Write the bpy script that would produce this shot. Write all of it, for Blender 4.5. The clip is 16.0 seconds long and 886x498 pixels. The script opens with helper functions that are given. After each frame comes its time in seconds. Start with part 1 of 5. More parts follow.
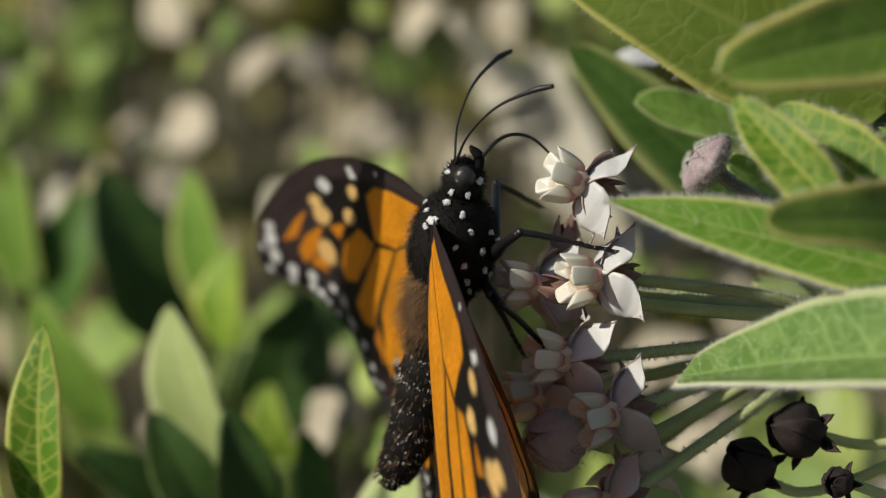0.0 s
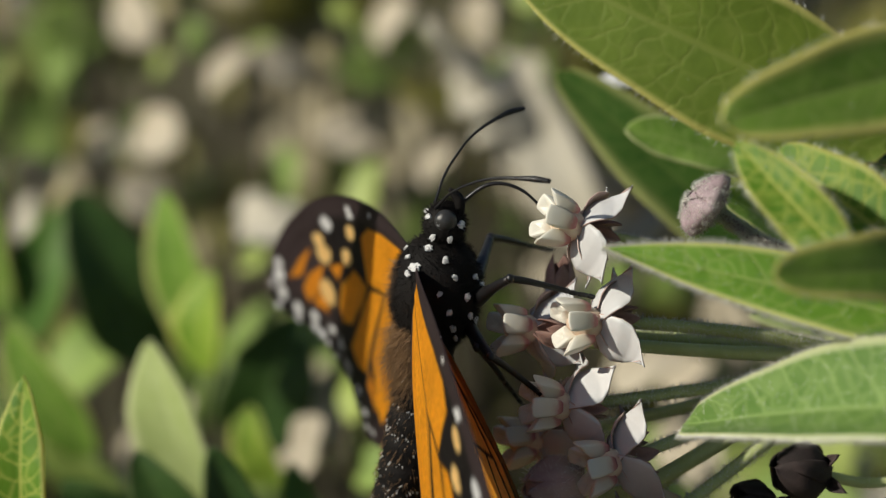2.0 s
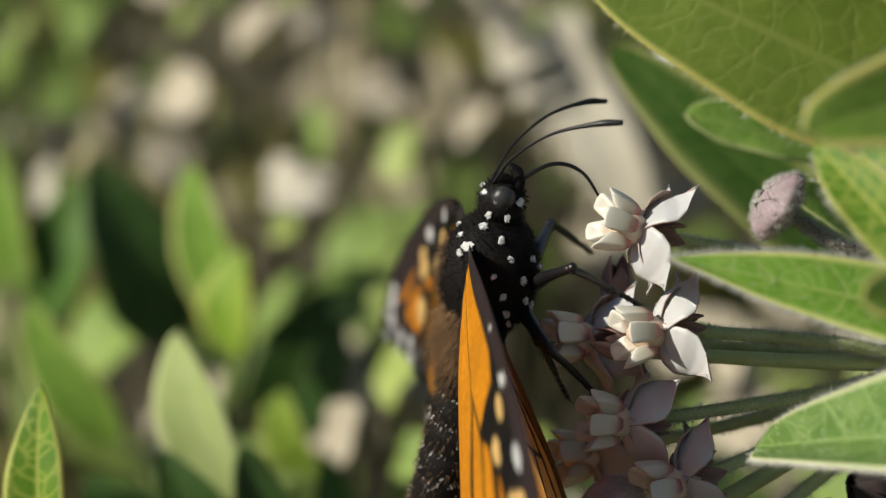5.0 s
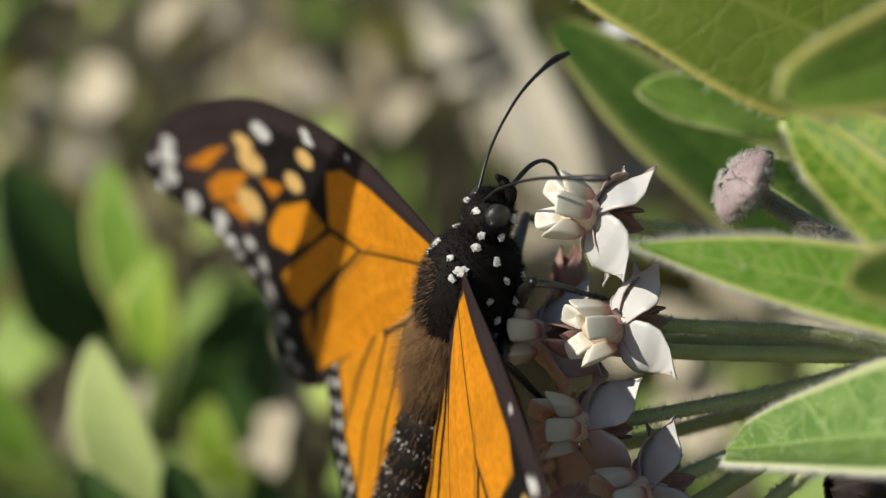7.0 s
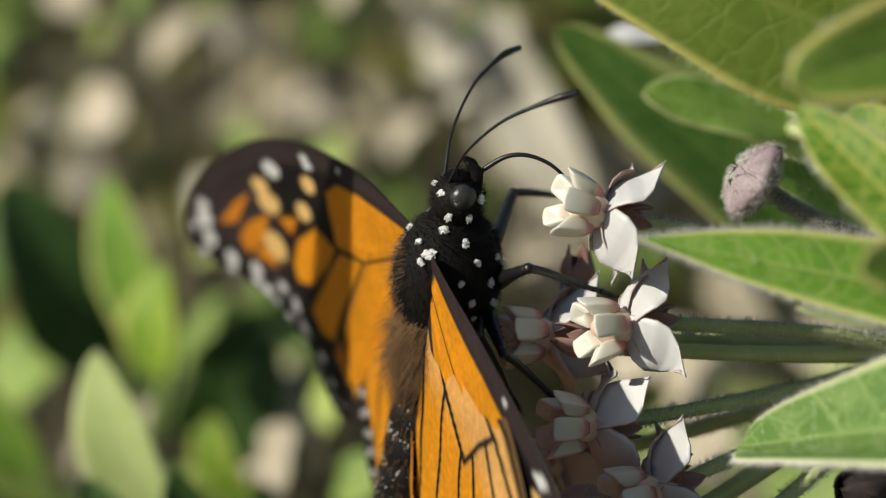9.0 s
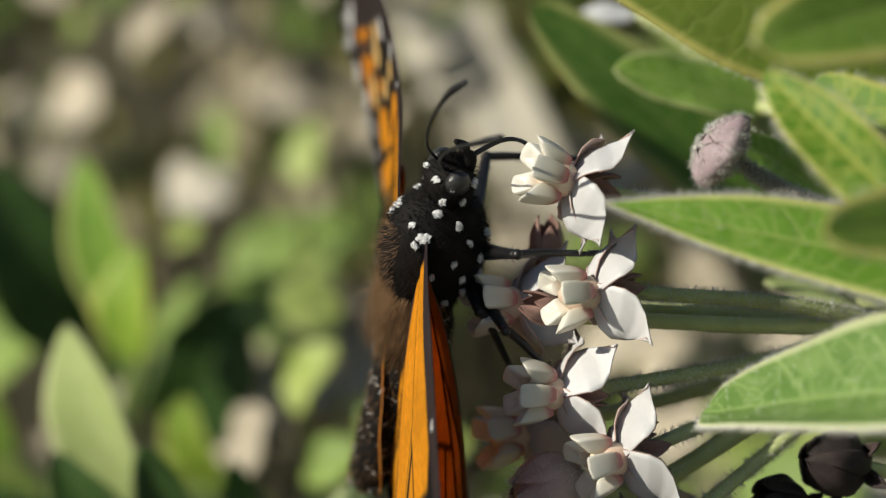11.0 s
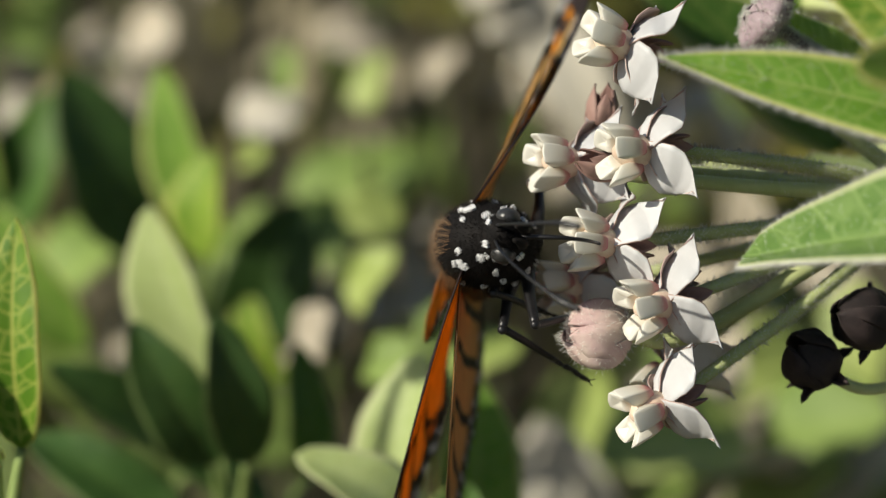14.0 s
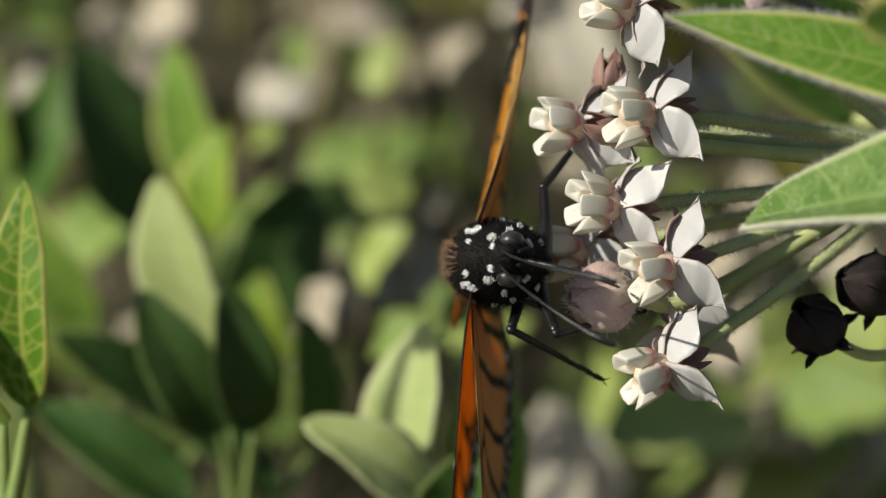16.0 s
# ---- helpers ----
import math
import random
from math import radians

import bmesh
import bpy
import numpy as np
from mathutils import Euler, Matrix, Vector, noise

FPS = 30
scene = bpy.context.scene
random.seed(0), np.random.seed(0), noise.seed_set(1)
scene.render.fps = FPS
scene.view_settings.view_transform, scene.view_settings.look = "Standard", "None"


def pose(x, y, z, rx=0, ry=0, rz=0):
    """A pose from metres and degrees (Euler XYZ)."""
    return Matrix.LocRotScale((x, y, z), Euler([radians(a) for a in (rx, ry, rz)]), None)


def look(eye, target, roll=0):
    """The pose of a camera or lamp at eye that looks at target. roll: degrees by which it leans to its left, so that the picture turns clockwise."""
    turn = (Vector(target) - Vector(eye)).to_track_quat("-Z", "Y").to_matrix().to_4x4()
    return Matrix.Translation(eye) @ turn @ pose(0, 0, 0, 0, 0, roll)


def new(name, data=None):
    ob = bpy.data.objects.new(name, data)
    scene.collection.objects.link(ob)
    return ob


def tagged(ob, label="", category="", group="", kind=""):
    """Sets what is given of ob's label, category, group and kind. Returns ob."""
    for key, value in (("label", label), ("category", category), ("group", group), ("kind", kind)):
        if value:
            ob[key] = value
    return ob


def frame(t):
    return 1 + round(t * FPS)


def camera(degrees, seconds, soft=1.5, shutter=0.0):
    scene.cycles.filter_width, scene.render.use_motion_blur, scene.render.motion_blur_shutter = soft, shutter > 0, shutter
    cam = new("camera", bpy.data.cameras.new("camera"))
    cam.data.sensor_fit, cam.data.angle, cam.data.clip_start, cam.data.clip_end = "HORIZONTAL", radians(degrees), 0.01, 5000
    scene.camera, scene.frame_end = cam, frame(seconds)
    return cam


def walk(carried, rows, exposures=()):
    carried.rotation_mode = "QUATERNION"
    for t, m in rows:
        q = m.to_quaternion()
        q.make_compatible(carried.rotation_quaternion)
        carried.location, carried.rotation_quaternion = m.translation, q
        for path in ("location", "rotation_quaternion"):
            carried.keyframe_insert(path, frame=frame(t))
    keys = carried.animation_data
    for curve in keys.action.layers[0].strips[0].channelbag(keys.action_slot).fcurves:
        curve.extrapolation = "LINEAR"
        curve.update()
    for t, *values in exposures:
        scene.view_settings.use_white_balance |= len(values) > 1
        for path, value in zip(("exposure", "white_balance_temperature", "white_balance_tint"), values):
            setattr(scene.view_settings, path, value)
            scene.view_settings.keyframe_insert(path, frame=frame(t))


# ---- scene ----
# A close-up of a monarch-patterned butterfly feeding on a milkweed umbel. All local sizes are in millimetres
# on axes set at the first eye: x to the right, y ahead, z up.
MM = 0.001
EYE, TILT = 0.5, -20.0
VIEW = pose(0, 0, EYE, TILT)
cam = camera(18.0, 16.0, soft=1.25, shutter=0.0)

ROWS = [
    (0, 0.01, 0.00, 0.01, 0.000, 0.000, -0.000),
    (0.5, -2.76, -0.83, 2.37, -0.352, -0.285, 0.395),
    (1, -3.44, 0.07, 3.50, -0.476, -0.366, 0.574),
    (1.5, -3.38, 2.49, 6.29, -0.610, -0.635, 1.089),
    (2, -2.69, 7.20, 7.92, -0.809, -0.904, 1.226),
    (2.5, -3.05, 11.41, 9.69, -0.700, -1.547, 1.242),
    (3, -1.29, 16.50, 9.58, -0.572, -1.690, 1.046),
    (3.5, -1.11, 16.23, 9.53, -0.285, -1.867, 1.044),
    (4, -2.29, 17.37, 11.34, -0.002, -1.997, 0.925),
    (6.5, -4.56, 42.12, 16.30, -1.135, -3.165, 2.927),
    (7, -4.54, 45.64, 13.17, -1.668, -2.608, 2.916),
    (7.5, -4.42, 47.70, 12.99, -1.575, -2.231, 3.024),
    (8, -3.45, 49.12, 13.73, -1.478, -2.150, 3.244),
    (8.5, -5.32, 44.87, 10.15, -1.780, -1.433, 2.755),
    (9, -5.47, 47.02, 9.79, -1.789, -1.714, 3.020),
    (11.5, -4.81, 45.10, 5.82, -2.239, -1.216, 2.263),
    (12, -5.02, 43.67, 4.97, -2.192, -0.893, 2.100),
    (12.5, -6.77, 39.50, 0.89, -2.273, -0.536, 1.534),
    (13, -8.52, 36.87, -3.06, -1.734, -0.306, 0.960),
    (13.5, -7.89, 32.04, -5.82, -1.466, -0.567, 0.340),
    (14, -7.30, 27.92, -6.08, -1.300, -1.057, 0.873),
    (14.5, -6.42, 26.58, -8.62, -1.126, -0.791, 0.476),
    (15, -4.85, 28.82, -8.66, -0.474, -0.621, 0.249),
    (15.5, -6.34, 26.74, -10.76, -0.939, -0.541, 0.349),
    (16, -6.42, 27.28, -9.72, -0.944, -0.914, 0.436),
]


EXPOSURES = [(0, -0.08), (2, -0.05), (4, 0.08), (7, 0.13), (9, 0.13), (12, 0.18), (13, 0.26), (13.5, 0.23), (14.5, 0.07), (16, 0.03)]


def eye_pose(x, y, z, yaw, pitch, roll):
    return VIEW @ pose(x * MM, y * MM, z * MM, 0, 0, yaw) @ pose(0, 0, 0, pitch) @ pose(0, 0, 0, 0, roll) @ pose(0, 0, 0, 90)


walk(cam, [(t, eye_pose(*row)) for t, *row in ROWS], EXPOSURES)
cam.data.dof.use_dof = True
cam.data.dof.aperture_fstop = 20.0
cam.data.dof.focus_distance = 0.235

# ---- world and sun ----
SUN_WAY = (VIEW.to_3x3() @ Vector((-0.785, -0.453, 0.423))).normalized()
world = bpy.data.worlds.new("sky")
scene.world = world
world.use_nodes = True
sky = world.node_tree.nodes.new("ShaderNodeTexSky")
sky.sky_type, sky.sun_disc = "NISHITA", False
sky.sun_elevation = math.asin(SUN_WAY.z)
sky.sun_rotation = math.atan2(SUN_WAY.x, SUN_WAY.y)
world.node_tree.links.new(sky.outputs[0], world.node_tree.nodes["Background"].inputs[0])
world.node_tree.nodes["Background"].inputs[1].default_value = 0.06
lamp = bpy.data.lights.new("sun", "SUN")
lamp.energy, lamp.angle, lamp.color = 4.4, radians(0.6), (1.0, 0.94, 0.80)
sun = new("sun", lamp)
sun.matrix_world = look(SUN_WAY * 4, (0, 0, 0))


# ---- materials ----
def nodes_of(name):
    m = bpy.data.materials.new(name)
    m.use_nodes = True
    tree = m.node_tree
    return m, tree, tree.nodes["Principled BSDF"]


def node(tree, kind, **values):
    n = tree.nodes.new(kind)
    for key, value in values.items():
        n.inputs[key.replace("_", " ")].default_value = value
    return n


def ramp(tree, source, stops):
    r = tree.nodes.new("ShaderNodeValToRGB")
    while len(r.color_ramp.elements) < len(stops):
        r.color_ramp.elements.new(0.5)
    for e, (p, c) in zip(r.color_ramp.elements, stops):
        e.position, e.color = p, (*c, 1)
    tree.links.new(source, r.inputs[0])
    return r


def math_node(tree, op, a, b=None):
    n = tree.nodes.new("ShaderNodeMath")
    n.operation = op
    for i, v in enumerate((a, b)):
        if v is None:
            continue
        if isinstance(v, (int, float)):
            n.inputs[i].default_value = v
        else:
            tree.links.new(v, n.inputs[i])
    return n.outputs[0]


def mix(tree, factor, a, b, kind="MIX"):
    n = tree.nodes.new("ShaderNodeMix")
    n.data_type, n.blend_type = "RGBA", kind
    for i, v in ((0, factor), (6, a), (7, b)):
        if isinstance(v, (int, float)):
            n.inputs[i].default_value = v
        elif isinstance(v, tuple):
            n.inputs[i].default_value = (*v, 1)
        else:
            tree.links.new(v, n.inputs[i])
    return n.outputs[2]


def bump(tree, bsdf, height, strength=0.3, distance=0.0002):
    b = node(tree, "ShaderNodeBump", Strength=strength, Distance=distance)
    tree.links.new(height, b.inputs["Height"])
    tree.links.new(b.outputs[0], bsdf.inputs["Normal"])


def sheer(tree, bsdf, colour, share):
    """Lets part of the light through a thin leaf or wing."""
    out = tree.nodes["Material Output"]
    glow = tree.nodes.new("ShaderNodeBsdfTranslucent")
    tree.links.new(colour, glow.inputs[0])
    both = tree.nodes.new("ShaderNodeMixShader")
    both.inputs[0].default_value = share
    tree.links.new(bsdf.outputs[0], both.inputs[1])
    tree.links.new(glow.outputs[0], both.inputs[2])
    tree.links.new(both.outputs[0], out.inputs[0])


def grain(name, stops, scale, rough=0.6, relief=0.2, distance=0.0001, detail=4.0, sheerness=0.0, gloss=0.5):
    m, tree, bsdf = nodes_of(name)
    at = tree.nodes.new("ShaderNodeTexCoord")
    n = node(tree, "ShaderNodeTexNoise", Scale=scale, Detail=detail, Roughness=0.6)
    tree.links.new(at.outputs["Object"], n.inputs["Vector"])
    r = ramp(tree, n.outputs[0], stops)
    info = tree.nodes.new("ShaderNodeObjectInfo")
    shade = math_node(tree, "ADD", math_node(tree, "MULTIPLY", info.outputs["Random"], 0.24), 0.88)
    hsv = node(tree, "ShaderNodeHueSaturation")
    tree.links.new(shade, hsv.inputs["Value"])
    tree.links.new(r.outputs[0], hsv.inputs["Color"])
    tree.links.new(hsv.outputs[0], bsdf.inputs["Base Color"])
    bsdf.inputs["Roughness"].default_value = rough
    bsdf.inputs["Specular IOR Level"].default_value = gloss
    fine = node(tree, "ShaderNodeTexNoise", Scale=scale * 6, Detail=3.0)
    tree.links.new(at.outputs["Object"], fine.inputs["Vector"])
    bump(tree, bsdf, fine.outputs[0], relief, distance)
    if sheerness:
        sheer(tree, bsdf, hsv.outputs[0], sheerness)
    return m


def leaf_material(name, dark, light, vein, edge, share=0.35, rough=0.55, rim_from=0.80):
    """Leaf with a midrib, looping side veins, a pale rim and mottling, from its own length and width."""
    m, tree, bsdf = nodes_of(name)
    uv = tree.nodes.new("ShaderNodeUVMap")
    xy = tree.nodes.new("ShaderNodeSeparateXYZ")
    tree.links.new(uv.outputs[0], xy.inputs[0])
    at = tree.nodes.new("ShaderNodeTexCoord")
    rough_n = node(tree, "ShaderNodeTexNoise", Scale=260.0, Detail=4.0)
    tree.links.new(at.outputs["Object"], rough_n.inputs["Vector"])
    fine = node(tree, "ShaderNodeTexNoise", Scale=1800.0, Detail=3.0)
    tree.links.new(at.outputs["Object"], fine.inputs["Vector"])
    across = math_node(tree, "ABSOLUTE", math_node(tree, "SUBTRACT", math_node(tree, "MULTIPLY", xy.outputs[1], 2.0), 1.0))
    wob = math_node(tree, "MULTIPLY", math_node(tree, "SUBTRACT", rough_n.outputs[0], 0.5), 0.12)
    along = math_node(tree, "ADD", math_node(tree, "SUBTRACT", xy.outputs[0], math_node(tree, "MULTIPLY", math_node(tree, "POWER", across, 1.4), 0.10)), wob)
    saw = math_node(tree, "ABSOLUTE", math_node(tree, "SUBTRACT", math_node(tree, "FRACT", math_node(tree, "MULTIPLY", along, 11.0)), 0.5))
    side = ramp(tree, saw, [(0.0, (1, 1, 1)), (0.07, (0.1, 0.1, 0.1)), (0.12, (0, 0, 0))])
    mid = ramp(tree, across, [(0.0, (1, 1, 1)), (0.035, (0.9, 0.9, 0.9)), (0.07, (0, 0, 0))])
    cells = node(tree, "ShaderNodeTexVoronoi", Scale=420.0)
    cells.feature = "DISTANCE_TO_EDGE"
    tree.links.new(at.outputs["Object"], cells.inputs["Vector"])
    net = ramp(tree, cells.outputs["Distance"], [(0.0, (0.5, 0.5, 0.5)), (0.10, (0, 0, 0))])
    veins = mix(tree, 1.0, mix(tree, 1.0, side.outputs[0], mid.outputs[0], "LIGHTEN"), net.outputs[0], "LIGHTEN")
    base = ramp(tree, rough_n.outputs[0], [(0.3, dark), (0.7, light)])
    col = mix(tree, math_node(tree, "MULTIPLY", veins, 0.75), base.outputs[0], vein)
    rim = ramp(tree, across, [(rim_from, (0, 0, 0)), (0.96, (1, 1, 1))])
    col = mix(tree, rim.outputs[0], col, edge)
    info = tree.nodes.new("ShaderNodeObjectInfo")
    hsv = node(tree, "ShaderNodeHueSaturation")
    tree.links.new(math_node(tree, "ADD", math_node(tree, "MULTIPLY", info.outputs["Random"], 0.3), 0.85), hsv.inputs["Value"])
    tree.links.new(col, hsv.inputs["Color"])
    tree.links.new(hsv.outputs[0], bsdf.inputs["Base Color"])
    bsdf.inputs["Roughness"].default_value = rough
    bsdf.inputs["Specular IOR Level"].default_value = 0.4
    bump(tree, bsdf, math_node(tree, "ADD", fine.outputs[0], math_node(tree, "MULTIPLY", veins, -0.8)), 0.35, 0.00015)
    warm = mix(tree, 1.0, hsv.outputs[0], (1.25, 1.15, 0.55), "MULTIPLY")
    sheer(tree, bsdf, warm, share)
    return m


LEAF = leaf_material("milkweed_leaf", (0.13, 0.27, 0.028), (0.20, 0.37, 0.045), (0.33, 0.43, 0.12), (0.56, 0.58, 0.22), 0.35)
LEAF_RIM = leaf_material("rimmed_leaf", (0.12, 0.23, 0.024), (0.18, 0.30, 0.04), (0.25, 0.34, 0.08), (0.66, 0.62, 0.20), 0.35, rim_from=0.66)
LEAF_BROAD = leaf_material("broad_leaf", (0.13, 0.20, 0.022), (0.19, 0.27, 0.035), (0.24, 0.30, 0.06), (0.58, 0.56, 0.17), 0.35, rim_from=0.88)
# deep green that also carries the shade of a leaf lying under others
LEAF_SHADY = leaf_material("deep_green_shady_leaf", (0.05, 0.13, 0.015), (0.09, 0.19, 0.028), (0.15, 0.24, 0.05), (0.46, 0.50, 0.18), 0.3, rim_from=0.62)
LEAF_PALE = leaf_material("downy_leaf", (0.44, 0.55, 0.19), (0.54, 0.65, 0.27), (0.58, 0.68, 0.32), (0.58, 0.62, 0.34), 0.2)
LEAF_FRESH = leaf_material("fresh_leaf", (0.20, 0.36, 0.05), (0.31, 0.48, 0.09), (0.40, 0.54, 0.15), (0.56, 0.62, 0.30), 0.35, rim_from=0.86)
LEAF_DOWNY = leaf_material("grey_downy_leaf", (0.08, 0.17, 0.025), (0.155, 0.26, 0.06), (0.26, 0.37, 0.12), (0.58, 0.62, 0.36), 0.25, rim_from=0.86)
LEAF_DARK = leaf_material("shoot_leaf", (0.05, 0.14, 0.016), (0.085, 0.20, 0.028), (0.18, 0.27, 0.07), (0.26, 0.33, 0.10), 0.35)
# darker copy of the shoot leaf, with shade put into its colour
LEAF_DEEP_SHADE = leaf_material("shaded_shoot_leaf", (0.022, 0.065, 0.009), (0.042, 0.105, 0.016), (0.08, 0.14, 0.03), (0.11, 0.16, 0.045), 0.15)
LEAF_LIME = leaf_material("lime_leaf", (0.11, 0.25, 0.012), (0.18, 0.34, 0.022), (0.66, 0.68, 0.15), (0.62, 0.64, 0.18), 0.4)
STEM = grain("downy_green_stem", [(0.3, (0.44, 0.50, 0.20)), (0.7, (0.58, 0.63, 0.30))], 300, 0.7)
STEM_SHOOT = grain("shoot_stem", [(0.3, (0.14, 0.21, 0.05)), (0.7, (0.24, 0.32, 0.09))], 300, 0.7)
STEM_GREY = grain("downy_grey_stalk", [(0.3, (0.28, 0.22, 0.22)), (0.7, (0.44, 0.38, 0.37))], 500, 0.8)
HAIR = grain("white_plant_hair", [(0.3, (0.62, 0.62, 0.56)), (0.7, (0.8, 0.8, 0.74))], 500, 0.5, 0.0, sheerness=0.3)
PETAL = grain("white_petal", [(0.3, (0.62, 0.62, 0.62)), (0.7, (0.71, 0.72, 0.72))], 220, 0.5, 0.2, sheerness=0.12)
COLUMN = grain("pink_column", [(0.28, (0.46, 0.13, 0.13)), (0.40, (0.68, 0.46, 0.34)), (0.6, (0.78, 0.66, 0.50))], 400, 0.5, 0.2)
SEPAL = grain("mauve_sepal", [(0.3, (0.24, 0.13, 0.11)), (0.7, (0.42, 0.27, 0.22))], 300, 0.7, 0.3)
BUD = grain("mauve_bud", [(0.3, (0.23, 0.16, 0.18)), (0.7, (0.40, 0.32, 0.34))], 350, 0.8, 0.3)
BUD_PINK = grain("pink_bud", [(0.3, (0.46, 0.30, 0.29)), (0.7, (0.62, 0.52, 0.44))], 350, 0.7, 0.3)
DEAD = grain("withered_flower", [(0.3, (0.012, 0.008, 0.008)), (0.7, (0.05, 0.032, 0.03))], 400, 0.8, 0.4)
CHITIN = grain("black_chitin", [(0.3, (0.006, 0.006, 0.007)), (0.7, (0.016, 0.015, 0.016))], 900, 0.38, 0.3, gloss=0.5)
FUZZ = grain("dark_fuzz", [(0.3, (0.003, 0.0025, 0.0025)), (0.7, (0.009, 0.007, 0.006))], 700, 0.75, 0.5, gloss=0.2)
BROWN_FUZZ = grain("brown_fuzz", [(0.3, (0.14, 0.075, 0.032)), (0.7, (0.32, 0.19, 0.09))], 700, 0.6, 0.3)
WHITE_SCALE = grain("white_scales", [(0.3, (0.7, 0.7, 0.7)), (0.7, (0.85, 0.85, 0.85))], 900, 0.6, 0.3)
EYEBALL = grain("grey_eye", [(0.3, (0.02, 0.02, 0.02)), (0.7, (0.045, 0.045, 0.045))], 1500, 0.3, 0.3)
DRY = grain("dry_leaf", [(0.25, (0.17, 0.14, 0.07)), (0.5, (0.36, 0.31, 0.19)), (0.75, (0.60, 0.55, 0.41))], 60, 0.7, 0.3, sheerness=0.15)
TWIG = grain("grey_twig", [(0.3, (0.05, 0.043, 0.026)), (0.7, (0.15, 0.13, 0.085))], 120, 0.8, 0.4)
WEED = grain("weed_leaf", [(0.3, (0.16, 0.26, 0.04)), (0.7, (0.34, 0.46, 0.12))], 60, 0.6, 0.3, sheerness=0.3)
DRY_PALE = grain("bleached_leaf", [(0.3, (0.42, 0.36, 0.26)), (0.7, (0.59, 0.53, 0.41))], 60, 0.7, 0.3, sheerness=0.15)
DRY_BRIGHT = grain("sunbleached_leaf", [(0.3, (0.45, 0.41, 0.31)), (0.7, (0.66, 0.62, 0.52))], 60, 0.6, 0.3, sheerness=0.15)
LIME_WEED = grain("bright_weed_leaf", [(0.3, (0.30, 0.40, 0.08)), (0.7, (0.48, 0.56, 0.18))], 60, 0.5, 0.3, sheerness=0.3)
STRAW = grain("straw_leaf", [(0.3, (0.36, 0.31, 0.15)), (0.7, (0.53, 0.47, 0.27))], 60, 0.6, 0.3, sheerness=0.15)
OLIVE = grain("olive_weed", [(0.3, (0.13, 0.13, 0.02)), (0.7, (0.30, 0.28, 0.06))], 60, 0.6, 0.3, sheerness=0.3)
SOIL = grain("dry_soil", [(0.3, (0.03, 0.026, 0.012)), (0.5, (0.075, 0.065, 0.028)), (0.7, (0.15, 0.13, 0.065))], 25, 0.95, 0.6, 0.004)


def hood_material():
    """Cream at the mouth, flushed pink towards the foot."""
    m, tree, bsdf = nodes_of("cream_hood")
    at = tree.nodes.new("ShaderNodeTexCoord")
    xyz = tree.nodes.new("ShaderNodeSeparateXYZ")
    tree.links.new(at.outputs["Object"], xyz.inputs[0])
    n = node(tree, "ShaderNodeTexNoise", Scale=700.0, Detail=4.0)
    tree.links.new(at.outputs["Object"], n.inputs["Vector"])
    up = math_node(tree, "ADD", math_node(tree, "ADD", math_node(tree, "MULTIPLY", xyz.outputs[2], 330.0), -0.1), math_node(tree, "MULTIPLY", math_node(tree, "SUBTRACT", n.outputs[0], 0.5), 0.5))
    r = ramp(tree, up, [(0.0, (0.48, 0.12, 0.14)), (0.2, (0.62, 0.30, 0.26)), (0.36, (0.74, 0.62, 0.50)), (0.55, (0.79, 0.74, 0.62)), (0.95, (0.81, 0.79, 0.70))])
    tree.links.new(r.outputs[0], bsdf.inputs["Base Color"])
    bsdf.inputs["Roughness"].default_value = 0.4
    bsdf.inputs["Subsurface Weight"].default_value = 0.0
    bump(tree, bsdf, n.outputs[0], 0.2, 0.0001)
    sheer(tree, bsdf, r.outputs[0], 0.2)
    return m


HOOD = hood_material()
PETAL_BACK = grain("mauve_petal_back", [(0.3, (0.46, 0.31, 0.27)), (0.7, (0.66, 0.52, 0.46))], 300, 0.6, 0.2, sheerness=0.2)


def wing_material():
    m, tree, bsdf = nodes_of("wing_scales")
    col = tree.nodes.new("ShaderNodeVertexColor")
    col.layer_name = "scales"
    at = tree.nodes.new("ShaderNodeTexCoord")
    n = node(tree, "ShaderNodeTexNoise", Scale=1600.0, Detail=4.0)
    tree.links.new(at.outputs["Object"], n.inputs["Vector"])
    big = node(tree, "ShaderNodeTexNoise", Scale=170.0, Detail=3.0)
    tree.links.new(at.outputs["Object"], big.inputs["Vector"])
    worn = ramp(tree, big.outputs[0], [(0.3, (0.86, 0.84, 0.82)), (0.7, (1.05, 1.05, 1.05))])
    tint = ramp(tree, n.outputs[0], [(0.3, (0.84, 0.84, 0.84)), (0.7, (1.08, 1.08, 1.08))])
    c = mix(tree, 1.0, mix(tree, 1.0, col.outputs[0], tint.outputs[0], "MULTIPLY"), worn.outputs[0], "MULTIPLY")
    tree.links.new(c, bsdf.inputs["Base Color"])
    bsdf.inputs["Roughness"].default_value = 0.55
    bsdf.inputs["Specular IOR Level"].default_value = 0.3
    bump(tree, bsdf, n.outputs[0], 0.25, 0.0001)
    sheer(tree, bsdf, c, 0.46)
    return m


WING = wing_material()


# ---- mesh tools ----
def smooth(me):
    for p in me.polygons:
        p.use_smooth = True
    return me


def mesh_of(name, verts, faces, material, flat=False):
    me = bpy.data.meshes.new(name)
    me.from_pydata([(x * MM, y * MM, z * MM) for x, y, z in verts], [], faces)
    me.materials.append(material)
    return me if flat else smooth(me)


def part(name, me, parent, label="", at=None):
    ob = new(name, me)
    ob.parent = parent
    if at is not None:
        ob.matrix_local = at
    return tagged(ob, label)


def local(x, y, z):
    return Matrix.Translation((x * MM, y * MM, z * MM))


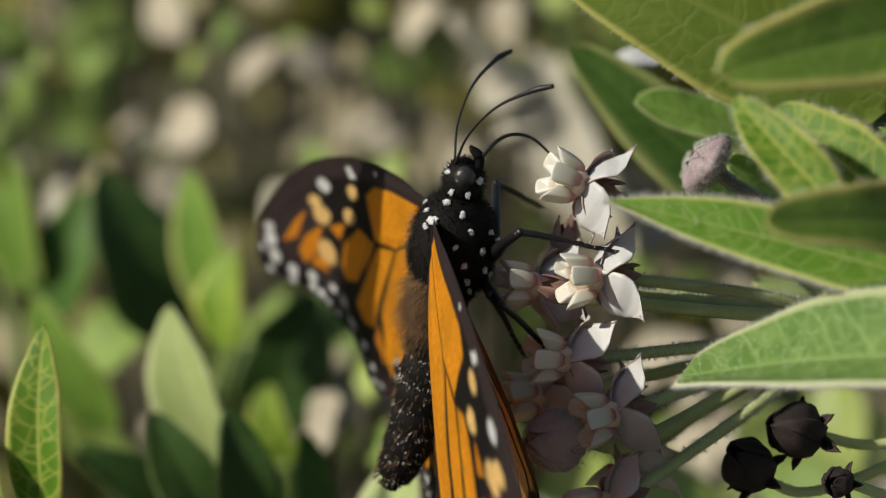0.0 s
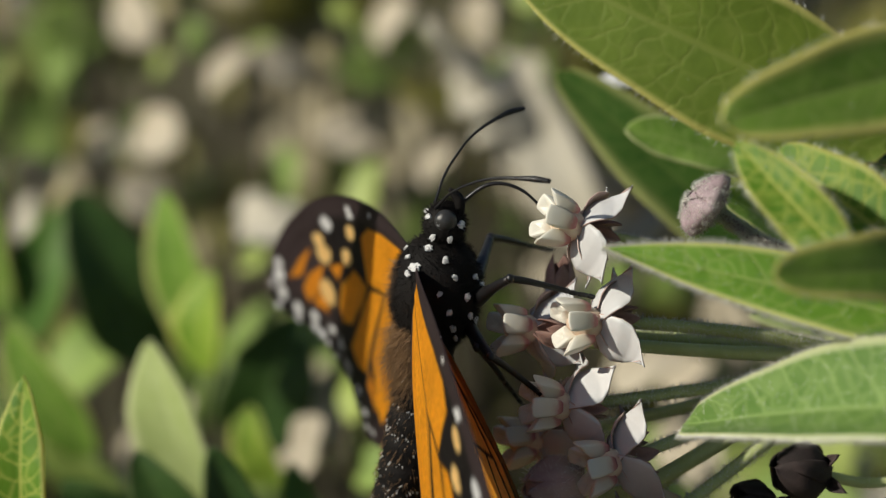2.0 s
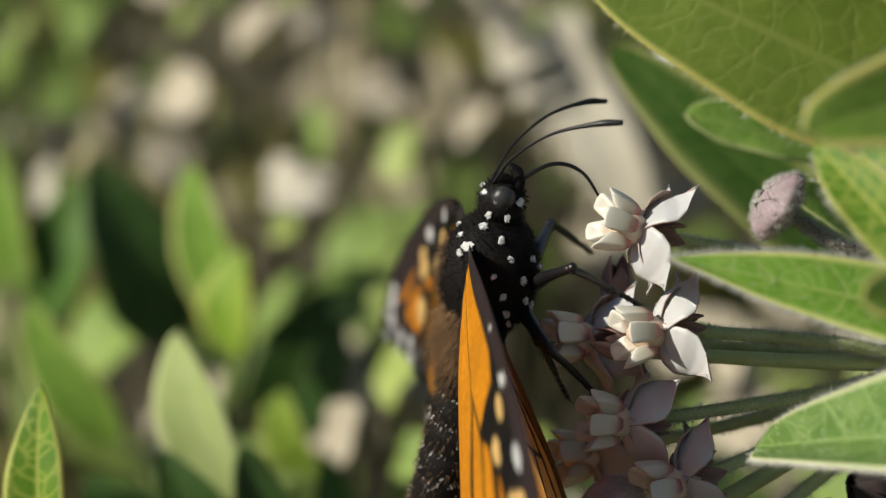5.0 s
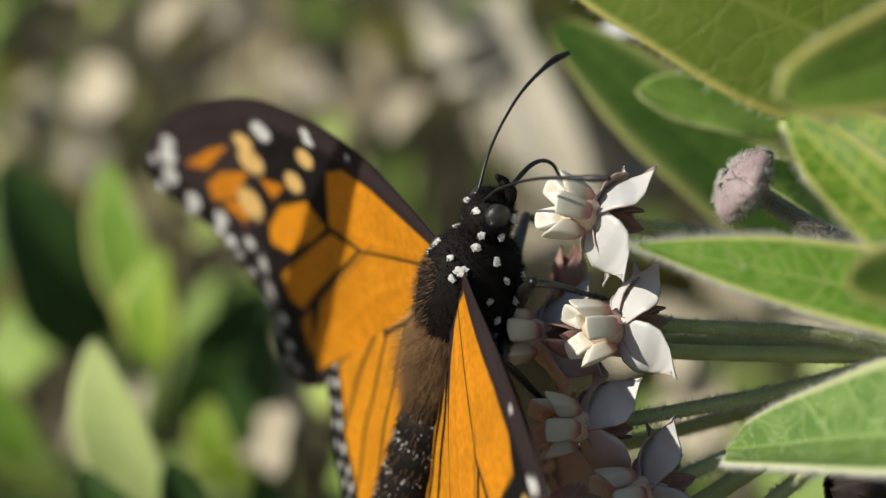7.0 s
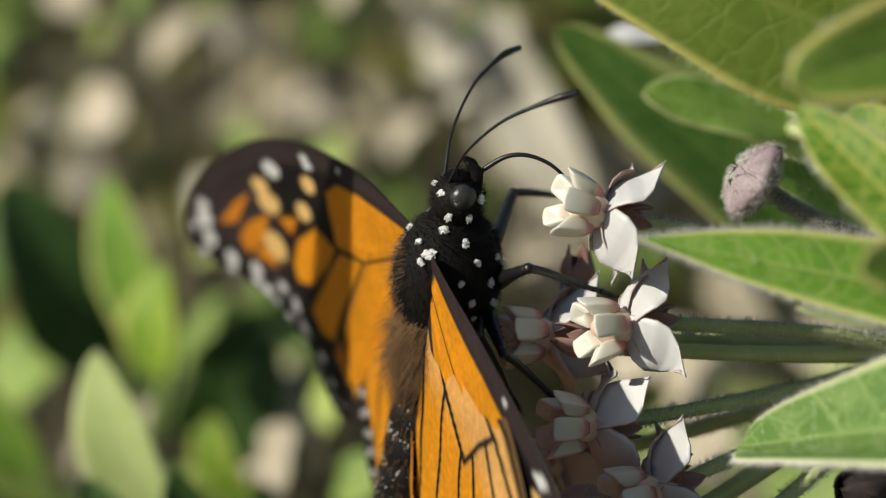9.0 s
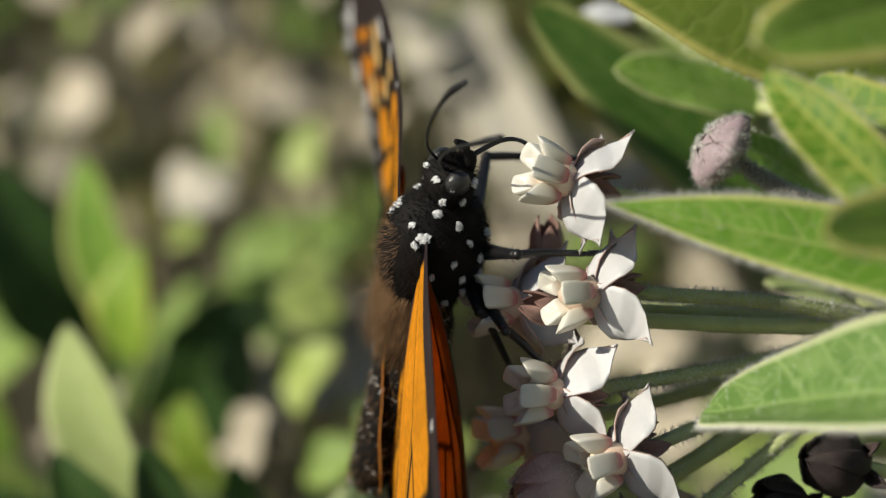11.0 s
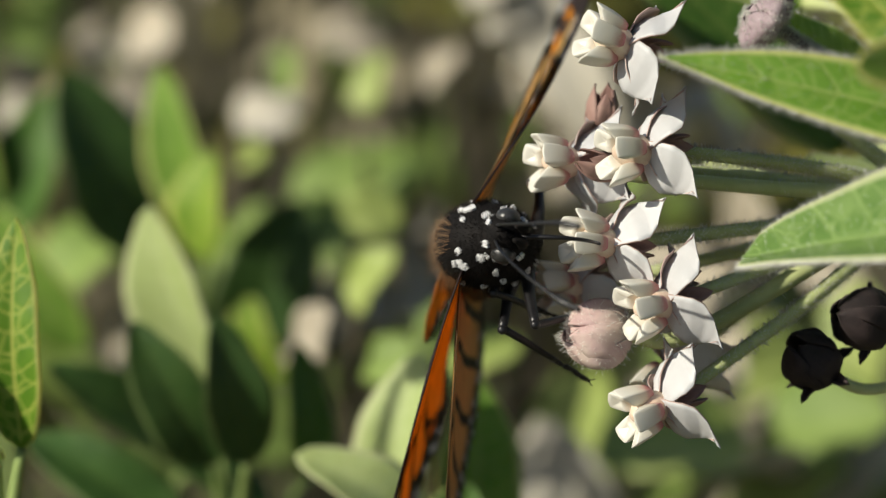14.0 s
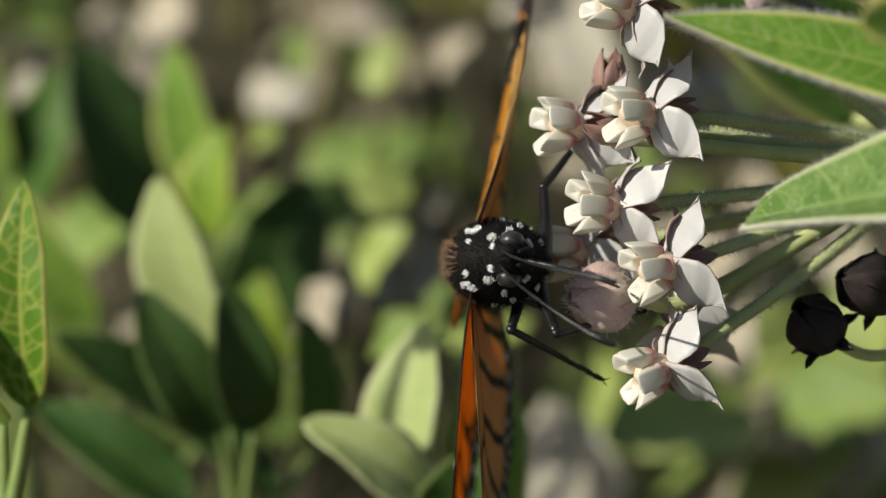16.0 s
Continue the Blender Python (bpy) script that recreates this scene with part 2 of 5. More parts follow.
def thing(name, x, y, z, label, category, group="", kind=""):
    ob = new(name)
    ob.empty_display_size = 0.005
    ob.matrix_world = VIEW @ local(x, y, z)
    return tagged(ob, label, category, group, kind)


def curve(points, n):
    """n points on a smooth line through the given ones."""
    p = [Vector(q) for q in points]
    p = [2 * p[0] - p[1], *p, 2 * p[-1] - p[-2]]
    out = []
    for i in range(n):
        u = i / (n - 1) * (len(p) - 3)
        k = min(int(u), len(p) - 4)
        f = u - k
        a, b, c, d = p[k:k + 4]
        out.append(0.5 * (2 * b + (c - a) * f + (2 * a - 5 * b + 4 * c - d) * f * f + (3 * b - 3 * c + d - a) * f ** 3))
    return out


def tube(points, radii, sides=10, n=None):
    """Vertices and faces of a closed tube along a smooth line; radii are spread evenly along it."""
    line = curve(points, n or 4 * len(points))
    verts, faces = [], []
    side = None
    for i, c in enumerate(line):
        way = (line[min(i + 1, len(line) - 1)] - line[max(i - 1, 0)]).normalized()
        if side is None:
            side = way.orthogonal().normalized()
        side = (side - way * side.dot(way)).normalized()
        other = way.cross(side)
        u = i / (len(line) - 1) * (len(radii) - 1)
        k = min(int(u), len(radii) - 2)
        r = radii[k] + (radii[k + 1] - radii[k]) * (u - k)
        for j in range(sides):
            a = 2 * math.pi * j / sides
            verts.append(tuple(c + r * (math.cos(a) * side + math.sin(a) * other)))
    for i in range(len(line) - 1):
        for j in range(sides):
            k = (j + 1) % sides
            faces.append((i * sides + j, i * sides + k, (i + 1) * sides + k, (i + 1) * sides + j))
    faces.append(tuple(range(sides))[::-1])
    faces.append(tuple(range((len(line) - 1) * sides, len(line) * sides)))
    return verts, faces


def join(*shapes):
    verts, faces = [], []
    for v, f in shapes:
        k = len(verts)
        verts += v
        faces += [tuple(i + k for i in face) for face in f]
    return verts, faces


def ball(centre, radii, rows=12, sides=16, rough=0.0, seed=0):
    verts, faces = [], []
    rnd = random.Random(seed)
    for i in range(rows + 1):
        a = math.pi * i / rows
        for j in range(sides):
            b = 2 * math.pi * j / sides
            k = 1 + rough * rnd.uniform(-1, 1)
            verts.append((centre[0] + radii[0] * math.sin(a) * math.cos(b) * k, centre[1] + radii[1] * math.cos(a) * k, centre[2] + radii[2] * math.sin(a) * math.sin(b) * k))
    for i in range(rows):
        for j in range(sides):
            k = (j + 1) % sides
            faces.append((i * sides + j, i * sides + k, (i + 1) * sides + k, (i + 1) * sides + j))
    return verts, faces


def spikes(places, length, thick, seed=0, spread=0.5):
    """Short hairs: places are (point, way) pairs."""
    rnd = random.Random(seed)
    verts, faces = [], []
    for p, way in places:
        p, way = Vector(p), Vector(way).normalized()
        way = (way + spread * Vector((rnd.uniform(-1, 1), rnd.uniform(-1, 1), rnd.uniform(-1, 1)))).normalized()
        a = way.orthogonal().normalized()
        b = way.cross(a)
        k = len(verts)
        for q in (a, -0.5 * a + 0.87 * b, -0.5 * a - 0.87 * b):
            verts.append(tuple(p + thick * q))
        bend = Vector((rnd.uniform(-1, 1), rnd.uniform(-1, 1), rnd.uniform(-1, 1))) * 0.15
        verts.append(tuple(p + (way + bend) * length * rnd.uniform(0.5, 1.2)))
        faces += [(k, k + 1, k + 3), (k + 1, k + 2, k + 3), (k + 2, k, k + 3)]
    return verts, faces


def leaf_shape(base, tip, half, face, arch=2.0, cup=0.25, blunt=0.6, thick=0.3, wave=0.3, seed=0, nu=36, nv=14):
    """A leaf from base to tip: half its width, the way its face looks, arch of the midrib, cupping across. Returns mesh data and the rim."""
    base, tip = Vector(base), Vector(tip)
    along = tip - base
    length = along.length
    way = along / length
    face = Vector(face)
    face = (face - way * face.dot(way)).normalized()
    side = way.cross(face)
    rnd = random.Random(seed)
    ph = [rnd.uniform(0, 6.28) for _ in range(4)]
    top, uvs = [], []
    for i in range(nu + 1):
        u = i / nu
        prof = (math.sin(math.pi * min(1, u ** 0.75)) ** blunt) if u < 1 else 0
        prof = max(prof, 0.04 if u < 0.06 else 0)
        w = half * prof
        mid = base + along * u + face * arch * math.sin(math.pi * u)
        for j in range(nv + 1):
            v = 2 * j / nv - 1
            lift = cup * w * (abs(v) ** 1.6) + wave * abs(v) ** 2 * math.sin(9 * u + ph[0] + (2 if v > 0 else 0)) + 0.10 * wave * math.sin(31 * u + ph[1]) * abs(v)
            crease = -0.25 * math.exp(-(v / 0.08) ** 2) * prof
            top.append(mid + side * w * v * (1 + 0.03 * math.sin(14 * u + ph[2])) + face * (lift + crease))
            uvs.append((u, (v + 1) / 2))
    n = len(top)
    verts = [tuple(p + face * thick / 2) for p in top] + [tuple(p - face * thick / 2) for p in top]
    faces = []
    row = nv + 1
    for i in range(nu):
        for j in range(nv):
            a = i * row + j
            faces.append((a, a + 1, a + row + 1, a + row))
            faces.append((n + a, n + a + row, n + a + row + 1, n + a + 1))
    for i in range(nu):
        a = i * row
        faces.append((a, a + row, n + a + row, n + a))
        a = i * row + nv
        faces.append((a, n + a, n + a + row, a + row))
    for j in range(nv):
        faces.append((j, n + j, n + j + 1, j + 1))
    rim = [(top[i * row + j], (side * (1 if j else -1) + way * 0.4)) for i in range(2, nu + 1) for j in (0, nv)]
    surf = [(top[i * row + j], face) for i in range(3, nu) for j in range(1, nv)]
    return verts, faces, uvs + uvs, rim, surf


def leaf(name, parent, material, base, tip, half, face, label="", hair=0, **kw):
    verts, faces, uvs, rim, surf = leaf_shape(base, tip, half, face, **kw)
    me = mesh_of(name, verts, faces, material)
    lay = me.uv_layers.new(name="UVMap")
    for loop in me.loops:
        lay.data[loop.index].uv = uvs[loop.vertex_index]
    ob = part(name, me, parent, label)
    if hair:
        rnd = random.Random(kw.get("seed", 0))
        places = []
        for k in range(hair):
            i = rnd.randrange(len(rim) - 2)
            f = rnd.random()
            p = rim[i][0].lerp(rim[i + 2][0], f)
            places.append((p, rim[i][1]))
        short = []
        for k in range(hair // 3):
            p, w = surf[rnd.randrange(len(surf))]
            short.append((p + Vector((rnd.uniform(-1, 1), rnd.uniform(-1, 1), rnd.uniform(-1, 1))) * 0.5, w))
        v, f = join(spikes(places, 0.7, 0.036, kw.get("seed", 0)), spikes(short, 0.32, 0.03, kw.get("seed", 0)))
        h = part("leaf_hair", mesh_of("leaf_hair", v, f, HAIR), ob, "fine white hairs on a leaf rim")
        tagged(h, kind="stuff")
    return ob


def stalk(name, parent, material, points, radii, hair=0, sides=10, label="", seed=0, hair_len=0.65):
    v, f = tube(points, radii, sides, 6 * len(points))
    ob = part(name, mesh_of(name, v, f, material), parent, label)
    if hair:
        rnd = random.Random(seed)
        line = curve(points, 60)
        places = []
        for _ in range(hair):
            i = rnd.randrange(59)
            u = (i + rnd.random()) / 60
            k = min(int(u * (len(radii) - 1)), len(radii) - 2)
            r = radii[k] + (radii[k + 1] - radii[k]) * (u * (len(radii) - 1) - k)
            way = (line[i + 1] - line[i]).normalized()
            out = way.orthogonal().normalized()
            out.rotate(Matrix.Rotation(rnd.uniform(0, 6.283), 3, way))
            places.append((line[i].lerp(line[i + 1], rnd.random()) + out * r * 0.95, out))
        v, f = spikes(places, hair_len, 0.026, seed)
        tagged(part("stalk_hair", mesh_of("stalk_hair", v, f, HAIR), ob, "fine white hairs on a stalk"), kind="stuff")
    return ob



# ---- ground ----
def make_ground():
    rnd = random.Random(5)
    n = 90
    verts, faces = [], []
    for i in range(n + 1):
        for j in range(n + 1):
            u, v = 2 * i / n - 1, 2 * j / n - 1
            x, y = 60000 * u * abs(u) ** 3.2, 60000 * v * abs(v) ** 3.2
            z = 14 * noise.noise(Vector((x / 150, y / 150, 0))) + 5 * noise.noise(Vector((x / 40, y / 40, 3)))
            verts.append((x, y + 700, z))
    for i in range(n):
        for j in range(n):
            a = i * (n + 1) + j
            faces.append((a, a + n + 1, a + n + 2, a + 1))
    me = mesh_of("ground", verts, faces, SOIL)
    return tagged(new("ground", me), "dry brown soil under weeds and litter", "ground", kind="structure")


make_ground()
DOWN = (VIEW.to_3x3().inverted() @ Vector((0, 0, -1))).normalized()


def to_ground(p):
    """The point of the soil straight below p, in local millimetres."""
    w = VIEW @ (Vector(p) * MM)
    return Vector(p) + DOWN * (w.z / MM)


# ---- the flowering milkweed ----
plant = thing("milkweed_plant", *to_ground((78, 262, -10)), "grey-green hairy milkweed plant with a white flower umbel", "plant")
ROOT = to_ground((78, 262, -10))


def off(p):
    return tuple(Vector(p) - ROOT)


FORK = (78, 262, -10)
stalk("stem", plant, STEM, [off(ROOT), off((95, 300, -260)), off((84, 275, -120)), off(FORK), off((72, 250, 40)), off((70, 245, 75))], [4.5, 4, 3.4, 3.0, 2.6, 1.8], 300, 14, "thick downy green stem", 3)

# leaves: base, tip, half width, facing
LEAVES = [
    # name, material, base, tip, half, facing, arch, cup, blunt, hair
    (LEAF, (47.5, 231.0, -4.7), (13.6, 235.5, 4.1), 3.3, (-0.6, -0.62, 0.5), 0.8, 0.22, 0.85, 2200),
    (LEAF_DOWNY, (49.9, 210.0, -8.4), (20.5, 242.0, -11.1), 5.4, (-0.2, -0.70, 0.68), 1.6, 0.42, 0.40, 3400),
    (LEAF_RIM, (44.7, 222.0, 18.9), (21.0, 214.0, 13.6), 4.0, (0.1, -0.95, 0.2), 1.0, 0.2, 0.4, 120),
    (LEAF_RIM, (41.1, 222.0, 1.8), (24.7, 214.0, 2.1), 2.9, (0, -0.9, 0.35), 0.8, 0.2, 0.36, 100),
    (LEAF_BROAD, (38.5, 238.0, 12.6), (6.0, 240.0, 29.0), 6.3, (-0.1, -0.95, -0.1), 1.5, 0.15, 0.55, 120),
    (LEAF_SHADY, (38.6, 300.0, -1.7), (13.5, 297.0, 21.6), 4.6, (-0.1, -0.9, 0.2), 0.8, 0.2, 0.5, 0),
    (LEAF_FRESH, (31.9, 284.0, 11.3), (19.2, 281.0, 14.8), 2.7, (-0.1, -0.8, 0.5), 0.5, 0.2, 0.42, 0),
    (LEAF_LIME, (31.8, 223.0, 2.8), (23.8, 229.0, 12.4), 2.3, (-0.5, -0.75, 0.4), 0.5, 0.2, 0.55, 150),
    (LEAF_LIME, (38.3, 227.0, 2.3), (28.0, 236.0, 11.7), 3.4, (-0.5, -0.75, 0.4), 0.5, 0.2, 0.42, 250),
    (LEAF_FRESH, (42.1, 238.0, 4.4), (30.4, 246.0, 13.3), 1.7, (0.2, -0.85, 0.4), 0.8, 0.2, 0.5, 150),
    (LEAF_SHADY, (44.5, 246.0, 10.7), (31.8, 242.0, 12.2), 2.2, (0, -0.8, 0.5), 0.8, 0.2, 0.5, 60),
    (LEAF_FRESH, (35.5, 268.0, 2.8), (26.5, 262.0, 8.4), 2.1, (0, -0.85, 0.4), 0.6, 0.2, 0.42, 60),
    (LEAF_PALE, (47.3, 280.0, -9.0), (30.5, 276.0, -3.3), 2.1, (-0.1, -0.6, 0.75), 0.8, 0.2, 0.5, 60),
    # leaf under the fresh one: its shade is in the dark colour
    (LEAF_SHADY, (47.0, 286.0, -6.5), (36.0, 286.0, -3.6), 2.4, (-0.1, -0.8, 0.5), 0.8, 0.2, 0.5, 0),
    (LEAF, (48.5, 226.0, 5.0), (36.0, 233.0, 9.5), 2.6, (-0.5, -0.75, 0.4), 0.8, 0.2, 0.5, 100),
]
for k, (mat, base, tip, half, face, arch, cup, blunt, hair) in enumerate(LEAVES):
    b = Vector(base)
    leaf("leaf", plant, mat, off(b), off(tip), half, face, hair=hair, arch=arch, cup=cup, blunt=blunt, seed=k)
    joint = Vector(FORK) + Vector((-3, -4, (b.z + 10) * 0.75))
    stalk("petiole", plant, STEM, [off(joint), off(b.lerp(joint, 0.4) + Vector((0, 0, -1))), off(b)], [0.9, 0.8, 0.6], 0, 8)

leaf("dry_leaf", plant, PETAL, off((24.0, 306.0, 21.0)), off((16.6, 305.0, 19.8)), 1.2, (-0.5, -0.7, 0.5), "bleached white leaf tip", arch=0.4, cup=0.2, blunt=0.5, seed=40)
stalk("petiole", plant, STEM, [off((24.0, 306.0, 21.0)), off((40.0, 300.0, 12.0)), off((66.0, 262.0, 20.0))], [0.4, 0.6, 0.8], 0, 8)


# flower parts, made once: axis along +z, petals bent back
def petal_mesh():
    """A broad petal folded right back along the stalk, its tip flared and drawn to a point."""
    verts, faces = [], []
    nu, nv = 20, 10
    for side in (0.0, 0.16):
        for i in range(nu + 1):
            u = i / nu
            w = float(np.interp(u, [0, 0.15, 0.4, 0.62, 0.8, 0.92, 1], [1.2, 2.1, 2.6, 2.4, 1.6, 0.75, 0.05]))
            r = float(np.interp(u, [0, 0.15, 0.35, 0.6, 0.8, 1], [0.9, 2.1, 3.0, 3.8, 4.8, 6.3]))
            z = float(np.interp(u, [0, 0.15, 0.35, 0.6, 0.8, 1], [-0.4, -0.8, -1.5, -2.5, -3.1, -3.2]))
            for j in range(nv + 1):
                v = 2 * j / nv - 1
                curl = -0.5 * u * abs(v) ** 3 + 0.35 * math.sin(3.0 * u + 1.0) * v
                verts.append((w * v + 0.5 * max(0, u - 0.6), r - side * 0.8 - 0.45 * v * v * (1 - 0.6 * u) + curl, z - side * 0.5 + 0.2 * v * v))
    n = (nu + 1) * (nv + 1)
    for i in range(nu):
        for j in range(nv):
            a = i * (nv + 1) + j
            faces.append((a, a + 1, a + nv + 2, a + nv + 1))
            faces.append((n + a, n + a + nv + 1, n + a + nv + 2, n + a + 1))
    for i in range(nu):
        a = i * (nv + 1)
        faces.append((a, a + nv + 1, n + a + nv + 1, n + a))
        a += nv
        faces.append((a, n + a, n + a + nv + 1, a + nv + 1))
    me = mesh_of("petal", verts, faces, PETAL)
    me.materials.append(PETAL_BACK)
    for q in me.polygons:
        if max(q.vertices) >= n:
            q.material_index = 1
    return me


def hood_mesh():
    """A squarish, blunt hood that stands round the column: flat outer wall, slanting mouth, folded on its inner side."""
    verts, faces = [], []
    rings = [(0.0, 0.45), (0.1, 0.66), (0.3, 0.84), (0.55, 0.95), (0.8, 1.0), (0.93, 0.99), (0.985, 0.94), (1.0, 0.85), (0.99, 0.55), (0.93, 0.3), (0.85, 0.08)]
    nv = 24
    for u, k in rings:
        cx = 1.75 + 0.4 * u
        for j in range(nv):
            a = 2 * math.pi * j / nv
            ca, sa = math.cos(a), math.sin(a)
            x = 1.06 * k * math.copysign(abs(ca) ** 0.36, ca) * (1 + 0.16 * sa)
            y = 0.92 * k * math.copysign(abs(sa) ** 0.36, sa)
            groove = 0.35 * max(0, -sa) ** 6 * k
            verts.append((x, cx + y + groove, 0.3 + 3.1 * u + 0.75 * y * u * u - 0.12 * abs(x) * u))
    nu = len(rings) - 1
    for i in range(nu):
        for j in range(nv):
            k = (j + 1) % nv
            faces.append((i * nv + j, i * nv + k, (i + 1) * nv + k, (i + 1) * nv + j))
    faces.append(tuple(range(nv))[::-1])
    faces.append(tuple(range(nu * nv, (nu + 1) * nv)))
    return mesh_of("hood", verts, faces, HOOD)


def sepal_mesh():
    verts, faces, *_ = leaf_shape((0, 0, 0), (0, 3.4, -1.6), 0.9, (0, 0.4, 1), arch=0.3, cup=0.3, blunt=0.8, thick=0.16, wave=0.05, nu=8, nv=4)
    return mesh_of("sepal", verts, faces, SEPAL)


PETAL_MESH, HOOD_MESH, SEPAL_MESH = petal_mesh(), hood_mesh(), sepal_mesh()
COLUMN_MESH = mesh_of("flower", *join(tube([(0, 0, -1.2), (0, 0, 0.0), (0, 0, 1.2), (0, 0, 2.1), (0, 0, 2.6)], [0.7, 1.4, 1.6, 1.3, 0.8, 0.4], 20, 14), tube([(0, 0, -2.2), (0, 0, -1.0)], [0.5, 0.8], 10, 4)), COLUMN)


def turn_to(axis, spin):
    """Stands z along the axis, with y turned towards the open side of the umbel."""
    z = Vector(axis).normalized()
    y = Vector((0, -1, 0))
    y = (y - z * y.dot(z)).normalized()
    return Matrix((y.cross(z), y, z)).transposed().to_4x4() @ pose(0, 0, 0, 0, 0, spin)


HUB = Vector((38, 259, -6.5))
FLOWERS = []


def flower(place, axis, spin, petals=5, hoods=5, size=1.0, shade="cream hoods and white reflexed petals"):
    m = Matrix.Translation(Vector(off(place)) * MM) @ turn_to(axis, spin) @ Matrix.Scale(0.9 * size, 4)
    f = part("flower", COLUMN_MESH, plant, "milkweed flower with " + shade, m)
    rnd = random.Random(len(FLOWERS))
    for k in range(hoods):
        part("hood", HOOD_MESH, f, "", pose(0, 0, 0, rnd.uniform(-6, 6), 0, 72 * k + rnd.uniform(-5, 5)) @ Matrix.Scale(0.9, 4))
    for k in range(petals):
        part("petal", PETAL_MESH, f, "", pose(0, 0, 0, 0, 0, (54, 126, 180, 234, 306)[k] + rnd.uniform(-7, 7)) @ pose(0, 0, 0, rnd.uniform(-12, 8), rnd.uniform(-8, 8)))
    for k in range(5):
        part("sepal", SEPAL_MESH, f, "", pose(0, 0, -1.0 * MM, -38 + rnd.uniform(-10, 10), 0, 72 * k))
    FLOWERS.append(f)
    a = Vector(axis).normalized()
    p = Vector(place) - a * 1.9 * size
    mid = p.lerp(HUB, 0.45) - a * 3.0
    if len(FLOWERS) == 1:
        mid += Vector((0, 4, 2.5))
    stalk("pedicel", plant, STEM, [off(p), off(mid), off(HUB)], [0.52, 0.58, 0.68], 2400, 10, seed=len(FLOWERS), hair_len=0.55)
    return f


flower((12.2, 250.0, 5.8), (-0.90, -0.22, 0.32), 6, shade="cream hoods and white petals bent back")
flower((13.7, 251.0, -2.6), (-0.96, -0.24, -0.04), 4)
flower((10.9, 252.5, -9.9), (-0.96, -0.26, 0.04), -6)
flower((15.1, 250.0, -14.8), (-0.94, -0.24, -0.20), 3)
flower((14.6, 250.0, -22.9), (-0.90, -0.25, -0.36), -4)
flower((8.4, 257.0, -3.4), (-0.93, -0.3, 0.05), 15)
flower((8.8, 262.5, -13.8), (-0.93, -0.3, -0.05), 20)
flower((17.2, 262.0, -21.0), (-0.6, -0.3, -0.7), 30)


def closed_bud(place, axis, size, material, seed, hairs, wide=1.0, tall=1.0):
    """A closed five-sided bud with folded flaps."""
    verts, faces = [], []
    nu, nv = 12, 20
    for i in range(nu + 1):
        u = i / nu
        r = float(np.interp(u, [0, 0.12, 0.35, 0.65, 0.88, 1], [0.35, 0.72, 1.0, 0.98, 0.72, 0.25]))
        for j in range(nv):
            a = 2 * math.pi * j / nv
            k = 1 + 0.17 * math.cos(5 * a + 1.1 * u) + 0.06 * math.sin(3 * a + seed)
            verts.append((2.3 * r * k * math.cos(a), 2.3 * r * k * math.sin(a), 4.4 * u))
    for i in range(nu):
        for j in range(nv):
            k = (j + 1) % nv
            faces.append((i * nv + j, i * nv + k, (i + 1) * nv + k, (i + 1) * nv + j))
    faces.append(tuple(range(nv))[::-1])
    faces.append(tuple(range(nu * nv, (nu + 1) * nv)))
    flaps = [(verts, faces)]
    for k in range(5):
        a = 2 * math.pi * (k + 0.5) / 5
        c, d = math.cos(a), math.sin(a)
        v, f, *_ = leaf_shape((1.5 * c, 1.5 * d, 0.2), (0.7 * c, 0.7 * d, 4.7), 1.5, (c, d, 0.15), arch=1.25, cup=-0.3, blunt=0.65, thick=0.2, wave=0.12, seed=seed * 7 + k, nu=10, nv=6)
        flaps.append((v, f))
        w, g, *_ = leaf_shape((0.7 * c, 0.7 * d, 0.0), (2.2 * c, 2.2 * d, 1.8), 0.55, (c, d, -0.4), arch=0.3, cup=0.2, blunt=0.8, thick=0.15, wave=0.1, seed=k, nu=6, nv=4)
        flaps.append((w, g))
    verts, faces = join(*flaps)
    verts = [(x * wide, y * wide, z * tall) for x, y, z in verts]
    m = Matrix.Translation(Vector(off(place)) * MM) @ turn_to(axis, 20 * seed) @ Matrix.Scale(size, 4)
    b = part("flower_bud", mesh_of("flower_bud", verts, faces, material), plant, "closed downy mauve flower bud", m)
    rnd = random.Random(seed)
    places = []
    for _ in range(hairs):
        v = Vector(verts[rnd.randrange(len(verts))]) + Vector((rnd.uniform(-1, 1), rnd.uniform(-1, 1), rnd.uniform(-1, 1))) * 0.25
        places.append((v, Vector((v.x, v.y, (v.z - 2) * 0.8)) + Vector((0, 0, 0.01))))
    tagged(part("bud_hair", mesh_of("bud_hair", *spikes(places, 0.48, 0.024, seed), HAIR), b, "white down on a bud"), kind="stuff")
    return b


closed_bud((24.2, 247.0, 6.8), (-0.80, -0.20, 0.56), 0.86, BUD, 1, 4200, wide=1.35, tall=0.68)
stalk("bud_stalk", plant, STEM_GREY, [off((24.0, 247.0, 7.0)), off((26.3, 247.0, 5.3)), off((28.3, 247.0, 4.1)), off((33.1, 249.0, 2.3))], [0.42, 0.46, 0.50, 0.55], 3400, 10, "mauve hairy bud stalk", 9, 0.5)
closed_bud((12.6, 255.0, -17.6), (-0.93, -0.36, 0.08), 1.15, BUD_PINK, 2, 900)
stalk("pedicel", plant, STEM, [off((12.6, 255.0, -17.6)), off((18.9, 256.0, -17.2)), off(HUB)], [0.6, 0.7, 0.8], 200, 10, seed=31)


